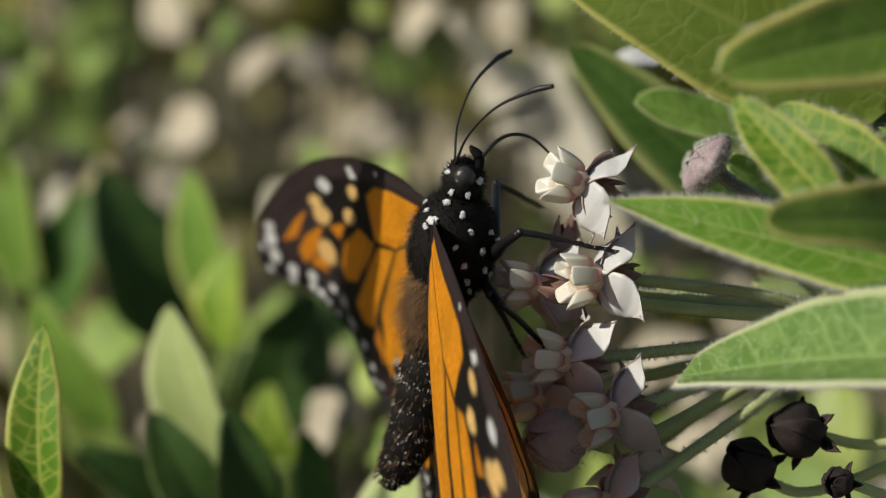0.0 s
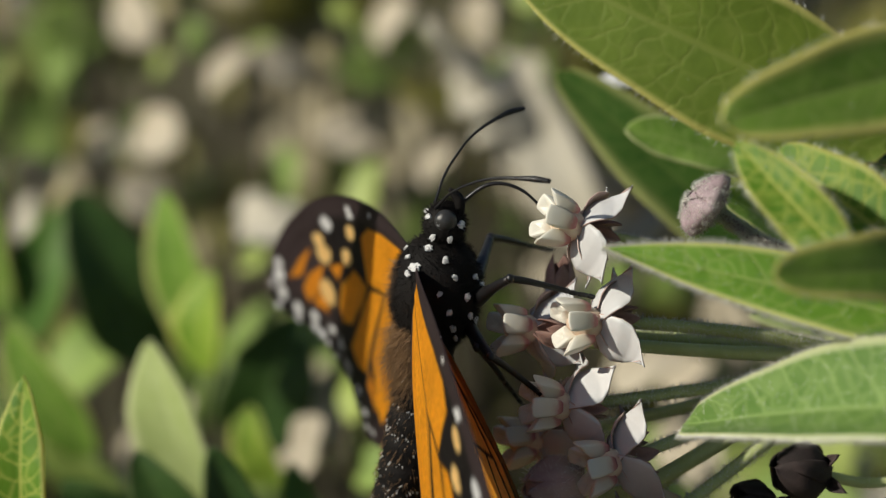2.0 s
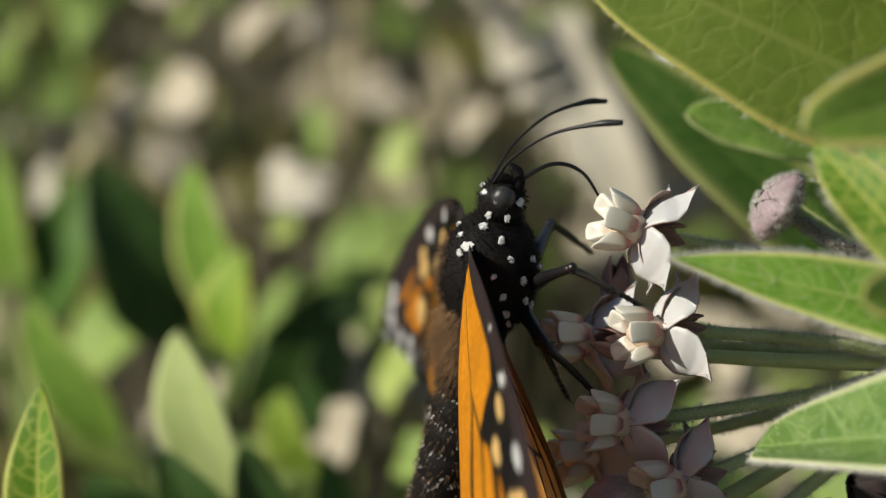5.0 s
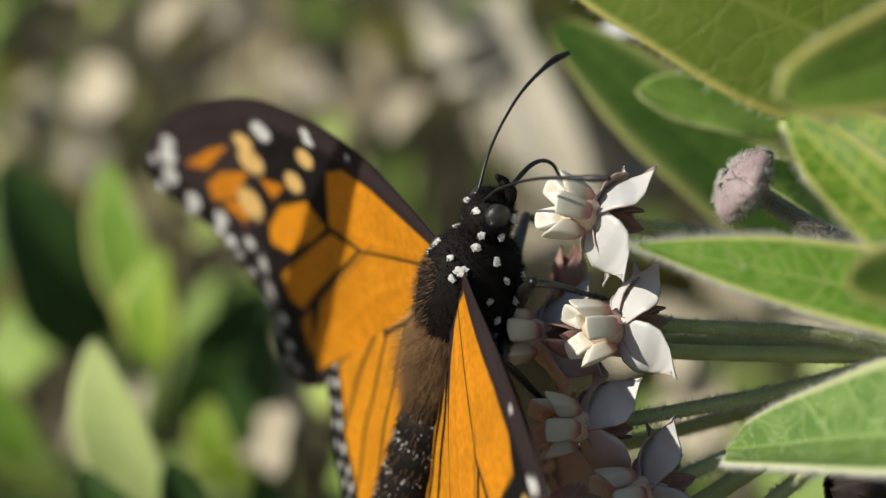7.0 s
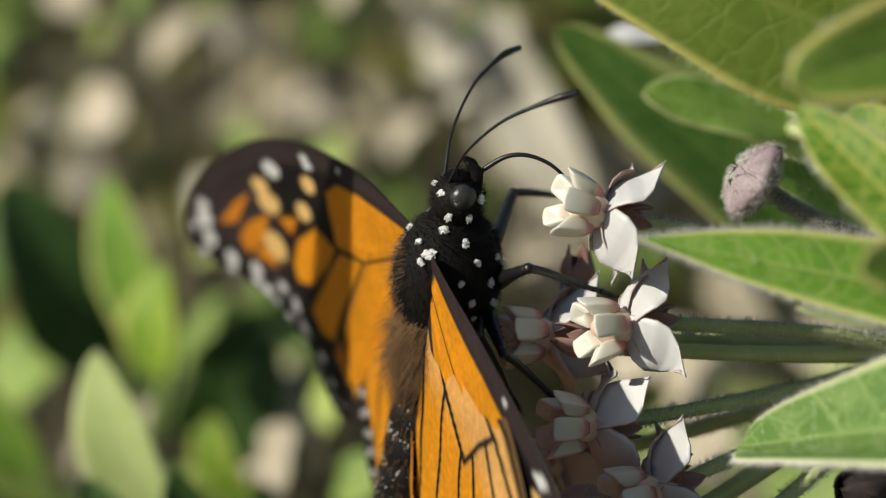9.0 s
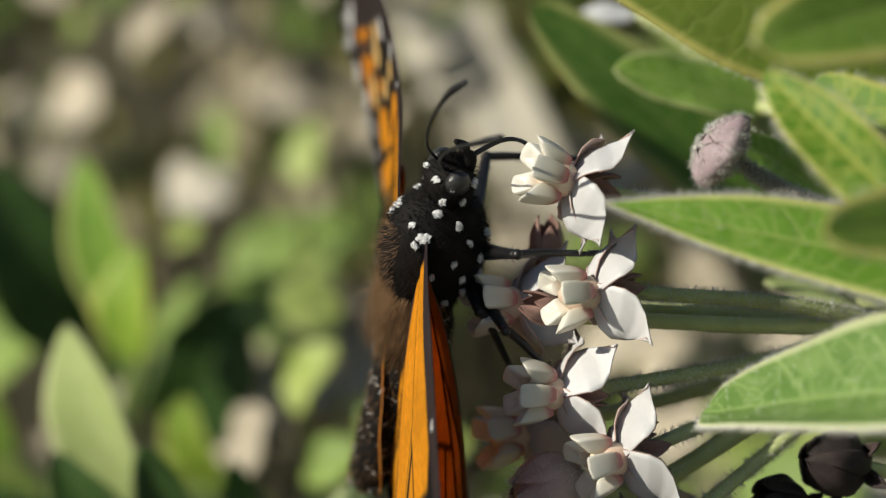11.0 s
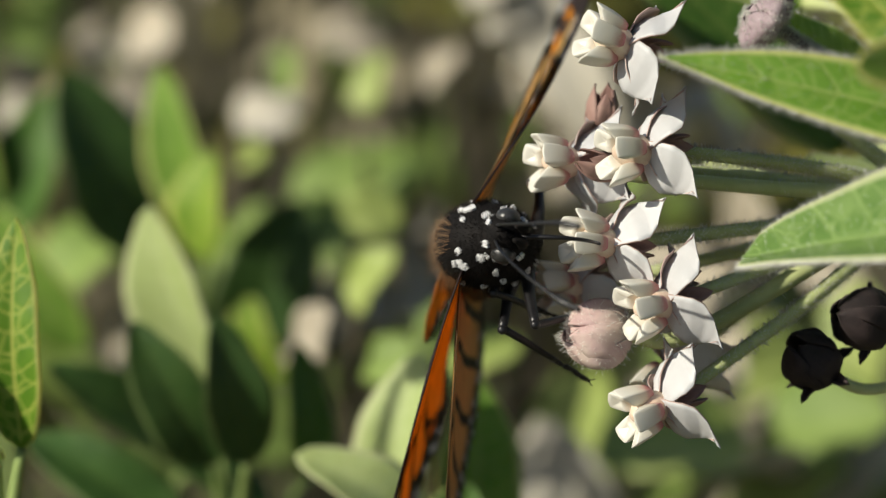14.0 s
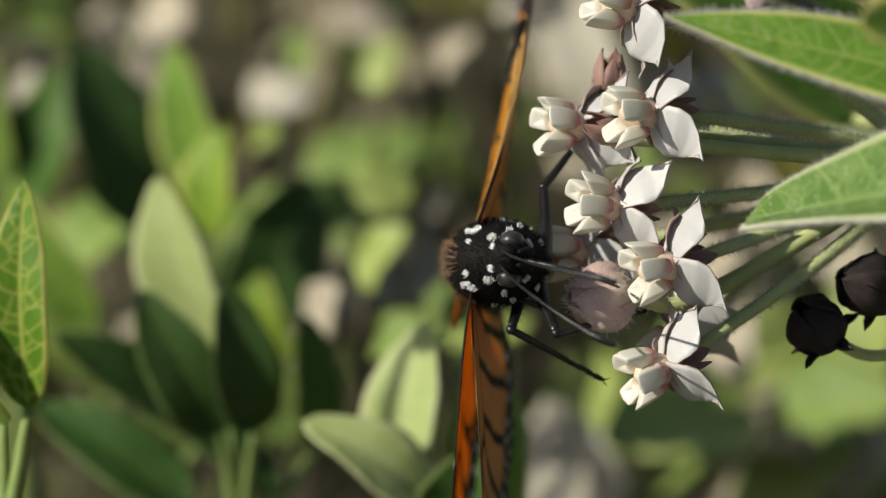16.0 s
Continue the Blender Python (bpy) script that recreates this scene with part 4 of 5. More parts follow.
FORE_TRAIL = [(0, -3.2), (8, -9.2), (16, -15.0), (23, -19.6), (26, -20.6), (28.1, -20.2), (29.0, -17.7), (30.2, -14.5), (32.6, -12.6), (35.9, -11.0), (41.9, -9.6), (45.8, -8.7), (47.4, -7.2)]
HIND_LEAD = [(0, 1.0), (8, 3.0), (18, 3.2), (26, 0.5), (30.5, -4.0), (32, -8.0)]
HIND_TRAIL = [(0, -4), (1.5, -14), (4, -24), (8, -28.5), (13, -29.5), (19, -27), (25, -21.5), (29.5, -14.5), (32, -8.0)]
FORE_VEINS = [
    [(0, 0.2), (14, 1.9), (26, 1.4)], [(0, -1.2), (11, -3.6), (19, -3.9), (24, -2.6)], [(26, 1.4), (24.6, -0.2), (24, -2.6)],
    [(11, -3.6), (20, -11), (29, -18.4)], [(19, -3.9), (26, -9.6), (34, -15.4)], [(23.2, -3.0), (31, -8.8), (39, -13)],
    [(24.4, -1), (34, -6.6), (43.5, -11)], [(25.2, 0.4), (36, -3.6), (46.8, -8)], [(26, 1.4), (36, -0.6), (45.6, -5.2)], [(0, -2.2), (10, -7.0), (27, -19.2)]]
HIND_VEINS = [
    [(0, 0.4), (9, 1.0), (18, 0)], [(0, -1.2), (7, -4.5), (14, -6.5)], [(18, 0), (15.8, -3), (14, -6.5)], [(9, 1.0), (20, 2), (29, -1.5)],
    [(18, 0), (25, -1.8), (31, -7)], [(16.8, -1.5), (24, -6), (29.5, -14)], [(15, -4.6), (21, -12), (25, -21)], [(13, -6.3), (17, -17), (19, -26.6)],
    [(7, -4.5), (11, -17), (13, -29)], [(0, -2), (5, -14), (8, -28)], [(0, -2.4), (2.6, -13), (4.5, -24)]]


# orange cells of the forewing's upper side, each a ring of corners along and across the wing
CELLS = [
    [(18.0, -0.1), (15.6, 0.8), (11.2, 0.7), (1.2, -0.4), (1.0, -1.7), (13.0, -4.5), (17.8, -4.2)],
    [(1.2, -2.2), (2.6, -4.2), (8.6, -9.5), (13.6, -12.6), (22.6, -17.9), (22.9, -16.0), (20.5, -11.3), (13.1, -5.0)],
    [(28.0, -7.4), (25.7, -5.1), (21.4, -3.4), (18.9, -4.6), (21.2, -6.3), (25.1, -8.6), (28.0, -8.7)],
    [(18.0, -5.0), (14.0, -5.0), (20.9, -10.3), (24.1, -13.1), (25.9, -12.8), (26.4, -11.0), (20.6, -6.7)]]
OUTER_CELLS = [
    [(24.4, -14.4), (22.6, -12.9), (23.6, -16.7)], [(37.2, -6.4), (35.2, -4.9), (30.9, -3.7), (33.1, -6.3), (36.5, -7.5)],
    [(40.2, -5.4), (36.7, -3.3), (34.2, -2.4), (37.4, -5.0)], [(35.0, -7.6), (33.0, -6.6), (31.0, -7.0), (32.0, -8.2)], [(28.6, -3.6), (25.2, -3.2), (27.0, -4.6)]]
FORE_SPOTS = [(21.3, 2.3, 0.8, 0.30), (20.8, 1.7, 0.9, 0.34), (28.3, 0.5, 1.5, 0.75), (14.6, 2.2, 0.45, 0.2), (43.4, -5.5, 1.3, 0.8), (43.1, -7.2, 1.1, 0.85), (39.9, -8.6, 1.1, 0.75), (43.1, -4.2, 1.0, 0.5),
              (40.6, -9.8, 0.8, 0.5), (35.9, -9.0, 1.0, 0.65), (36.4, -10.1, 0.8, 0.5), (34.6, -10.6, 0.9, 0.5), (44.8, -8.6, 0.7, 0.4), (45.6, -6.4, 0.5, 0.4)]
EDGE_SPOTS = [(31.6, -9.9, 0.8, 0.5), (29.6, -11.1, 0.7, 0.55), (29.1, -13.2, 0.65, 0.45), (27.7, -15.3, 0.55, 0.5), (33.4, -11.4, 0.5, 0.3), (31.6, -12.4, 0.5, 0.3), (30.2, -14.4, 0.45, 0.3),
              (28.8, -16.6, 0.45, 0.35), (27.0, -17.4, 0.5, 0.4), (27.6, -18.9, 0.4, 0.35), (26.2, -19.2, 0.4, 0.35)]
YELLOW_SPOTS = [(30.2, -2.5, 2.1, 0.95), (21.6, 0.1, 1.4, 0.75), (23.4, -2.3, 1.5, 0.8), (30.7, -6.2, 2.0, 1.35), (31.3, -1.2, 1.6, 0.7)]


def in_ring(s, c, ring, soft=0.14):
    """1 inside a ring of corners, falling to 0 just outside it."""
    inside_it = np.zeros(s.shape, bool)
    for (x0, y0), (x1, y1) in zip(ring, ring[1:] + ring[:1]):
        if y0 != y1:
            inside_it ^= ((c < y0) != (c < y1)) & (s < x0 + (c - y0) * (x1 - x0) / (y1 - y0))
    d = dist_line(s, c, ring + ring[:1])
    return edge(np.where(inside_it, d, -d), -soft - 0.12, soft - 0.12)


def fore_scales(s, c, under):
    lead = np.interp(s, *zip(*FORE_LEAD))
    rim = dist_line(s, c, FORE_TRAIL[4:])
    ink = INK + (BRISTLE - INK) * np.maximum(1 - edge(lead - c, 1.2, 2.4), edge(rim, 1.6, 3.2) * edge(s, 27, 33))[..., None]
    hem = 1 - edge(dist_line(s, c, FORE_TRAIL[:5]), 1.0, 3.2)
    col = ink + (BRISTLE - ink) * hem[..., None]
    tone = ORANGE * 0.55 + PALE * 0.45 if under else ORANGE
    for ring in CELLS:
        col = col + (tone - col) * in_ring(s, c, ring)[..., None]
    for ring in OUTER_CELLS:
        col = col + ((DEEP + tone) / 2 - col) * in_ring(s, c, ring)[..., None]
    fine = np.min([dist_line(s, c, v) for v in FORE_VEINS[3:5]], axis=0)
    col = col + (BRISTLE - col) * (0.5 * (1 - edge(fine, 0.06, 0.16)))[..., None]
    for spots_, shade in ((YELLOW_SPOTS, CREAM), (FORE_SPOTS, CHALK), (EDGE_SPOTS, CHALK)):
        for x, y, a, b in spots_:
            col = col + (shade - col) * (1 - edge(np.hypot((s - x) / a, (c - y) / b), 0.8, 1.12))[..., None]
    return col


def hind_scales(s, c, under):
    lead = np.interp(s, *zip(*HIND_LEAD))
    rim = dist_line(s, c, HIND_TRAIL[3:] + [(30.5, -4.0)])
    vein = np.min([dist_line(s, c, v) for v in HIND_VEINS], axis=0)
    wide = 0.5 if under else 0.2
    black = np.maximum(1 - edge(vein, wide, wide + 0.2), 1 - edge(rim, 3.6, 4.2))
    black = np.maximum(black, 0.8 * (1 - edge(lead - c, 1.0, 1.8)))
    col = (PALE * 0.85 if under else ORANGE) * np.ones(s.shape + (3,))
    if not under:
        buff = (1 - edge(lead - c, 5.0, 11.0))[..., None]
        col = col + (PALE - col) * buff * 0.8
    col = col + (INK - col) * black[..., None]
    line = even([(x, y) for x, y in HIND_TRAIL[3:]])
    for inset, r, n in ((1.0, 0.42, 15), (2.7, 0.55, 13)):
        for k in range(n):
            p = line[int((k + 0.6) / n * 59)]
            q = p + (Vector((13, -8, 0)) - p).normalized() * inset
            col = col + (CHALK - col) * (1 - edge(np.hypot(s - q.x, c - q.y) / r, 0.8, 1.15))[..., None]
    return col


def wing_mesh(name, lead, trail, scales, side, nu=170, nv=110, bend=1.0, size=1.0):
    """A thin wing: veins stand out a little, the membrane is gently pleated and cambered; scales are coloured on both faces."""
    span = lead[-1][0]
    u = np.linspace(0, 1, nu + 1)
    s1 = span * (1 - (1 - u) ** 1.35)
    lx, ly = zip(*lead)
    tx, ty = zip(*trail)
    ls, ts = curve([(x, y, 0) for x, y in lead], 200), curve([(x, y, 0) for x, y in trail], 200)
    top = np.interp(s1, [p.x for p in ls], [p.y for p in ls])
    low = np.interp(s1, [p.x for p in ts], [p.y for p in ts])
    low = low + (0.25 * np.abs(np.sin(s1 * 1.1)) - 0.1) * (1 - u ** 6) * (u > 0.2)
    v = np.linspace(0, 1, nv + 1)
    s = np.repeat(s1[:, None], nv + 1, 1)
    c = top[:, None] + (low - top)[:, None] * v[None, :]
    veins = FORE_VEINS if scales is fore_scales else HIND_VEINS
    d = np.min([dist_line(s, c, q) for q in veins], axis=0)
    z = bend * (s / span) ** 2 + 0.03 * (c + 8) - 0.003 * (c + 8) ** 2 + 0.07 * (1 - edge(d, 0.0, 0.7)) + 0.06 * np.sin(c * 0.9 + s * 0.2)
    verts, cols = [], []
    for under in (False, True):
        k = -0.05 if under else 0.05
        verts += [(side * a * GROW * size, b * GROW * size, (h + k) * GROW * size) for a, b, h in zip(s.ravel(), c.ravel(), z.ravel())]
        cols.append(scales(s, c, under).reshape(-1, 3))
    n, row = (nu + 1) * (nv + 1), nv + 1
    i, j = np.meshgrid(np.arange(nu), np.arange(nv), indexing="ij")
    a = (i * row + j).ravel()
    quad = np.stack([a, a + 1, a + row + 1, a + row], 1)
    if side > 0:
        quad = quad[:, ::-1]
    faces = np.concatenate([quad[:, ::-1], quad + n]).tolist()
    for k in range(nu):
        faces.append((k * row, (k + 1) * row, n + (k + 1) * row, n + k * row))
        faces.append((k * row + nv, n + k * row + nv, n + (k + 1) * row + nv, (k + 1) * row + nv))
    me = mesh_of(name, verts, faces, WING)
    att = me.color_attributes.new("scales", "FLOAT_COLOR", "POINT")
    rgb = np.concatenate(cols)
    att.data.foreach_set("color", np.concatenate([rgb, np.ones((len(rgb), 1))], 1).astype(np.float32).ravel())
    return me


butterfly = thing("butterfly", 0, 257, 0, "orange and black butterfly with white-spotted body on the flowers", "butterfly")


def bpart(name, shape, material, label="", parent=None, flat=False):
    v, f = shape
    return part(name, mesh_of(name, grown(v), f, material, flat), parent or butterfly, label)


THORAX = (3.2, 5.0, 3.8)
thorax = bpart("thorax", ball((0, 0, 0), THORAX, 20, 24), FUZZ, "furry black thorax with white spots")
head = bpart("head", ball((0, 5.8, -0.2), (1.85, 1.85, 1.75), 14, 16), FUZZ, "black head with white spots")
for sx in (-1, 1):
    bpart("eye", ball((sx * 1.35, 6.5, -0.15), (0.75, 0.95, 0.95), 12, 14), EYEBALL, "round grey-black eye", head)
    bpart("palp", tube([(sx * 0.5, 6.9, -1.3), (sx * 0.55, 8.0, -1.2), (sx * 0.5, 8.7, -0.4)], [0.4, 0.45, 0.15], 8), FUZZ, "", head)
ABDOMEN = curve([(0, -3.2, 0.1), (0, -8, 0.3), (0, -13, 0.7), (0, -18, 1.6), (0, -22.5, 2.9)], 55)
girth = []
for k in range(55):
    u = k / 54
    ring = 0.11 * abs(math.sin(math.pi * 8.5 * u)) ** 0.6
    girth.append((1.9 + 0.9 * math.sin(2.4 * u) - 1.25 * u ** 2.2) * (0.94 + ring) * (1 if u < 0.96 else 0.6))
abdomen = bpart("abdomen", tube([tuple(q) for q in ABDOMEN], girth, 22, 110), FUZZ, "dark ringed abdomen with pale bristles")


def on_body(centre, radii, lat, lon):
    """A point and outward way on an ellipsoid; lat from the front, lon round the long axis from the right side up."""
    a, b = radians(lat), radians(lon)
    n = Vector((math.sin(a) * math.cos(b), math.cos(a), math.sin(a) * math.sin(b)))
    p = Vector((centre[0] + radii[0] * n.x, centre[1] + radii[1] * n.y, centre[2] + radii[2] * n.z))
    return p, Vector((n.x / radii[0], n.y / radii[1], n.z / radii[2])).normalized()


def fur(parent, name, material, centre, radii, count, length, thick, seed, lats, lons, comb=(0, -0.4, 0), label="fine dark fur"):
    rnd = random.Random(seed)
    places = []
    for _ in range(count):
        p, n = on_body(centre, radii, rnd.uniform(*lats), rnd.uniform(*lons))
        places.append((p, n + Vector(comb)))
    v, f = spikes(places, length, thick, seed, 0.35)
    return tagged(part(name, mesh_of(name, grown(v), f, material), parent, label), kind="stuff")


fur(thorax, "fur", FUZZ, (0, 0, 0), THORAX, 6000, 0.5, 0.026, 1, (5, 175), (0, 360))
fur(head, "fur", FUZZ, (0, 5.8, -0.2), (1.85, 1.85, 1.75), 1800, 0.5, 0.022, 2, (5, 175), (0, 360), (0, 0.1, 0))
fur(thorax, "fringe", BROWN_FUZZ, (0, 0, 0), THORAX, 320, 0.9, 0.016, 21, (60, 150), (65, 115), (0, -0.3, 0.2), "fringe of brown hairs on the back")
fur(abdomen, "fur", BROWN_FUZZ, (0, -4.6, 0.5), (2.2, 4.4, 2.2), 4200, 2.6, 0.028, 3, (60, 172), (-10, 190), (0, -1.2, 0.2), "long brown hairs at the waist")


def down(name, material, count, length, thick, seed, label, banded=False):
    """Bristles or scales that lie back along the abdomen."""
    rnd = random.Random(seed)
    places = []
    for _ in range(count):
        k = rnd.uniform(6, 53)
        if banded and rnd.random() < 0.6:
            k = (round(k / 54 * 8.5) + rnd.uniform(-0.12, 0.12)) / 8.5 * 54
            k = min(max(k, 4), 53)
        i = int(k)
        turn = rnd.uniform(0, 6.283)
        out = Vector((math.cos(turn), 0, math.sin(turn)))
        places.append((ABDOMEN[i].lerp(ABDOMEN[i + 1], k - i) + out * girth[i] * 1.0, out * 0.8 + Vector((0, -1, 0.15))))
    v, f = spikes(places, length, thick, seed, 0.3)
    return tagged(part(name, mesh_of(name, grown(v), f, material), abdomen, label), kind="stuff")


down("bristles", FUZZ, 3000, 0.45, 0.028, 4, "short dark bristles")
# white scales in rows, put there for the glints along the rings
down("pale_scales", WHITE_SCALE, 380, 0.25, 0.085, 5, "scattered pale scales that stand for white glints", True)
down("brown_bristles", BROWN_FUZZ, 1000, 0.65, 0.024, 6, "fine brown bristles")


def spots(parent, centre, radii, places, seed):
    """Ragged patches of upright white scales."""
    rnd = random.Random(seed)
    hairs, verts, faces = [], [], []
    for lat, lon, size in places:
        p, n = on_body(centre, radii, lat, lon)
        a = n.orthogonal().normalized()
        a.rotate(Matrix.Rotation(rnd.uniform(0, 6.28), 3, n))
        b = n.cross(a)
        k = len(verts)
        verts.append(tuple(p + n * 0.2))
        rim = [rnd.uniform(0.7, 1.15) for _ in range(16)]
        for ring, high in ((0.6, 0.19), (1.0, 0.13), (1.0, -0.1)):
            for q in range(16):
                t = 2 * math.pi * q / 16
                rr = 1.08 * size * ring * rim[q]
                verts.append(tuple(p + n * (high + rnd.uniform(-0.03, 0.03)) + rr * (1.25 * math.cos(t) * a + 0.9 * math.sin(t) * b)))
        for q in range(16):
            w = (q + 1) % 16
            faces.append((k, k + 1 + q, k + 1 + w))
            for r in (0, 16):
                faces.append((k + 1 + r + q, k + 17 + r + q, k + 17 + r + w, k + 1 + r + w))
        for _ in range(int(160 * size)):
            t, rr = rnd.uniform(0, 6.28), size * rnd.random() ** 0.5 * 0.95
            hairs.append((p + n * 0.1 + rr * (1.25 * math.cos(t) * a + 0.9 * math.sin(t) * b), n + Vector((0, -0.7, 0))))
    v, f = join((verts, faces), spikes(hairs, 0.26, 0.045, seed, 0.4))
    return tagged(part("white_spotting", mesh_of("white_spotting", grown(v), f, WHITE_SCALE, True), parent, "small white spots of scales"), kind="stuff")


SIDE_SPOTS = [(58, 40, 0.42), (66, 48, 0.24), (34, 30, 0.30), (46, -6, 0.26), (64, -20, 0.22), (80, 0, 0.20), (84, -38, 0.26), (98, -14, 0.24), (104, -48, 0.24), (116, -24, 0.26),
              (66, -56, 0.22), (128, -4, 0.24), (130, -36, 0.24),
              (92, 22, 0.2), (50, 62, 0.22), (76, -74, 0.22), (112, -70, 0.22)]
spots(thorax, (0, 0, 0), THORAX, [(a, b, r) for a, b, r in SIDE_SPOTS] + [(a, 180 - b, r) for a, b, r in SIDE_SPOTS], 1)
HEAD_SPOTS = [(64, 62, 0.24), (70, 20, 0.2), (112, 36, 0.24), (76, -46, 0.30), (112, -14, 0.22)]
spots(head, (0, 5.8, -0.2), (1.85, 1.85, 1.75), [(a, b, r) for a, b, r in HEAD_SPOTS] + [(a, 180 - b, r) for a, b, r in HEAD_SPOTS], 2)

ANTENNA = [(0, 0, 0), (0.5, 3.4, 0.1), (1.3, 7.4, -0.9), (2.2, 10.6, -2.8), (2.5, 12.0, -4.2)]
antennae = []
for sx in (-1, 1):
    v, f = tube([(sx * x, y, z) for x, y, z in ANTENNA], [0.13, 0.11, 0.10, 0.11, 0.16, 0.27, 0.2], 8, 40)
    a = bpart("antenna", (v, f), CHITIN, "thin black clubbed antenna", head)
    a.location = (sx * 0.55 * GROW * MM, 7.3 * GROW * MM, 0.7 * GROW * MM)
    antennae.append(a)
proboscis = bpart("proboscis", tube([(0, 0, 0), (0, 2.6, -2.0), (0, 3.0, -4.6), (0, 1.5, -7.6)], [0.2, 0.17, 0.14, 0.09], 8, 24), CHITIN, "long black curved proboscis", head)

# four walking legs, each a thigh and a shin with its foot
THIGH, SHIN = 6.6, 9.6
HIPS = {"LM": (-1.3, 1.2, -3.3), "RM": (1.3, 0, -3.4), "LH": (-1.1, -2.6, -3.0), "RH": (1.1, -2.6, -3.0)}
legs = {}
for key, hip in HIPS.items():
    v, f = join(tube([(0, 0, 1.2), (0.1, 0, -0.4), (0.15, 0.1, -3), (0, 0, -THIGH)], [0.75, 0.7, 0.62, 0.46, 0.36], 10, 16), ball((0, 0, -THIGH), (0.42, 0.42, 0.42), 8, 10))
    bristle = [(Vector((0.4 * math.cos(k * 2.4), 0.4 * math.sin(k * 2.4), -0.08 * k)), Vector((math.cos(k * 2.4), math.sin(k * 2.4), -1.0))) for k in range(80)]
    v, f = join((v, f), spikes(bristle, 0.45, 0.03, 3))
    thigh = part("thigh", mesh_of("thigh", v, f, CHITIN), butterfly, "glossy black thigh of a leg")
    joints = [(0, 0, -SHIN * 0.6), (0.05, 0, -SHIN * 0.7), (-0.05, 0.05, -SHIN * 0.8), (0.02, 0, -SHIN * 0.9), (0, 0, -SHIN)]
    v, f = join(tube([(0, 0, 0), (0, 0.12, -2), (0, 0.05, -SHIN * 0.6)], [0.34, 0.33, 0.29, 0.24], 10, 14), *[tube([p, q], [0.20, 0.23, 0.17], 8, 5) for p, q in zip(joints, joints[1:])],
                tube([joints[4], (0.35, 0.25, -SHIN - 0.5)], [0.09, 0.02], 5, 3), tube([joints[4], (-0.35, 0.25, -SHIN - 0.5)], [0.09, 0.02], 5, 3))
    bristle = [(Vector((0.24 * math.cos(k * 2.4), 0.24 * math.sin(k * 2.4), -0.09 * k)), Vector((math.cos(k * 2.4), math.sin(k * 2.4), -1.4))) for k in range(100)]
    v, f = join((v, f), spikes(bristle, 0.4, 0.028, 5))
    shin = part("shin", mesh_of("shin", v, f, CHITIN), butterfly, "thin jointed black shin and foot")
    legs[key] = (thigh, shin)

wings = {}
for sx, tag in ((-1, "L"), (1, "R")):
    fore = part("forewing", wing_mesh("forewing", FORE_LEAD, FORE_TRAIL, fore_scales, sx, bend=6.0 if sx < 0 else -6.0), butterfly, "orange forewing with black veins and white-dotted black tip")
    hind = part("hindwing", wing_mesh("hindwing", HIND_LEAD, HIND_TRAIL, hind_scales, sx, 130, 110, bend=2.5 if sx < 0 else 0.0, size=0.78), butterfly, "orange hindwing with a white-dotted black rim")
    wings[tag] = (fore, hind)


# ---- movement ----
def stand(place, ahead, back):
    f = Vector(ahead).normalized()
    d = Vector(back)
    d = (d - f * f.dot(d)).normalized()
    r = f.cross(d)
    m = Matrix((r, f, d)).transposed().to_4x4()
    return VIEW @ local(*place) @ m


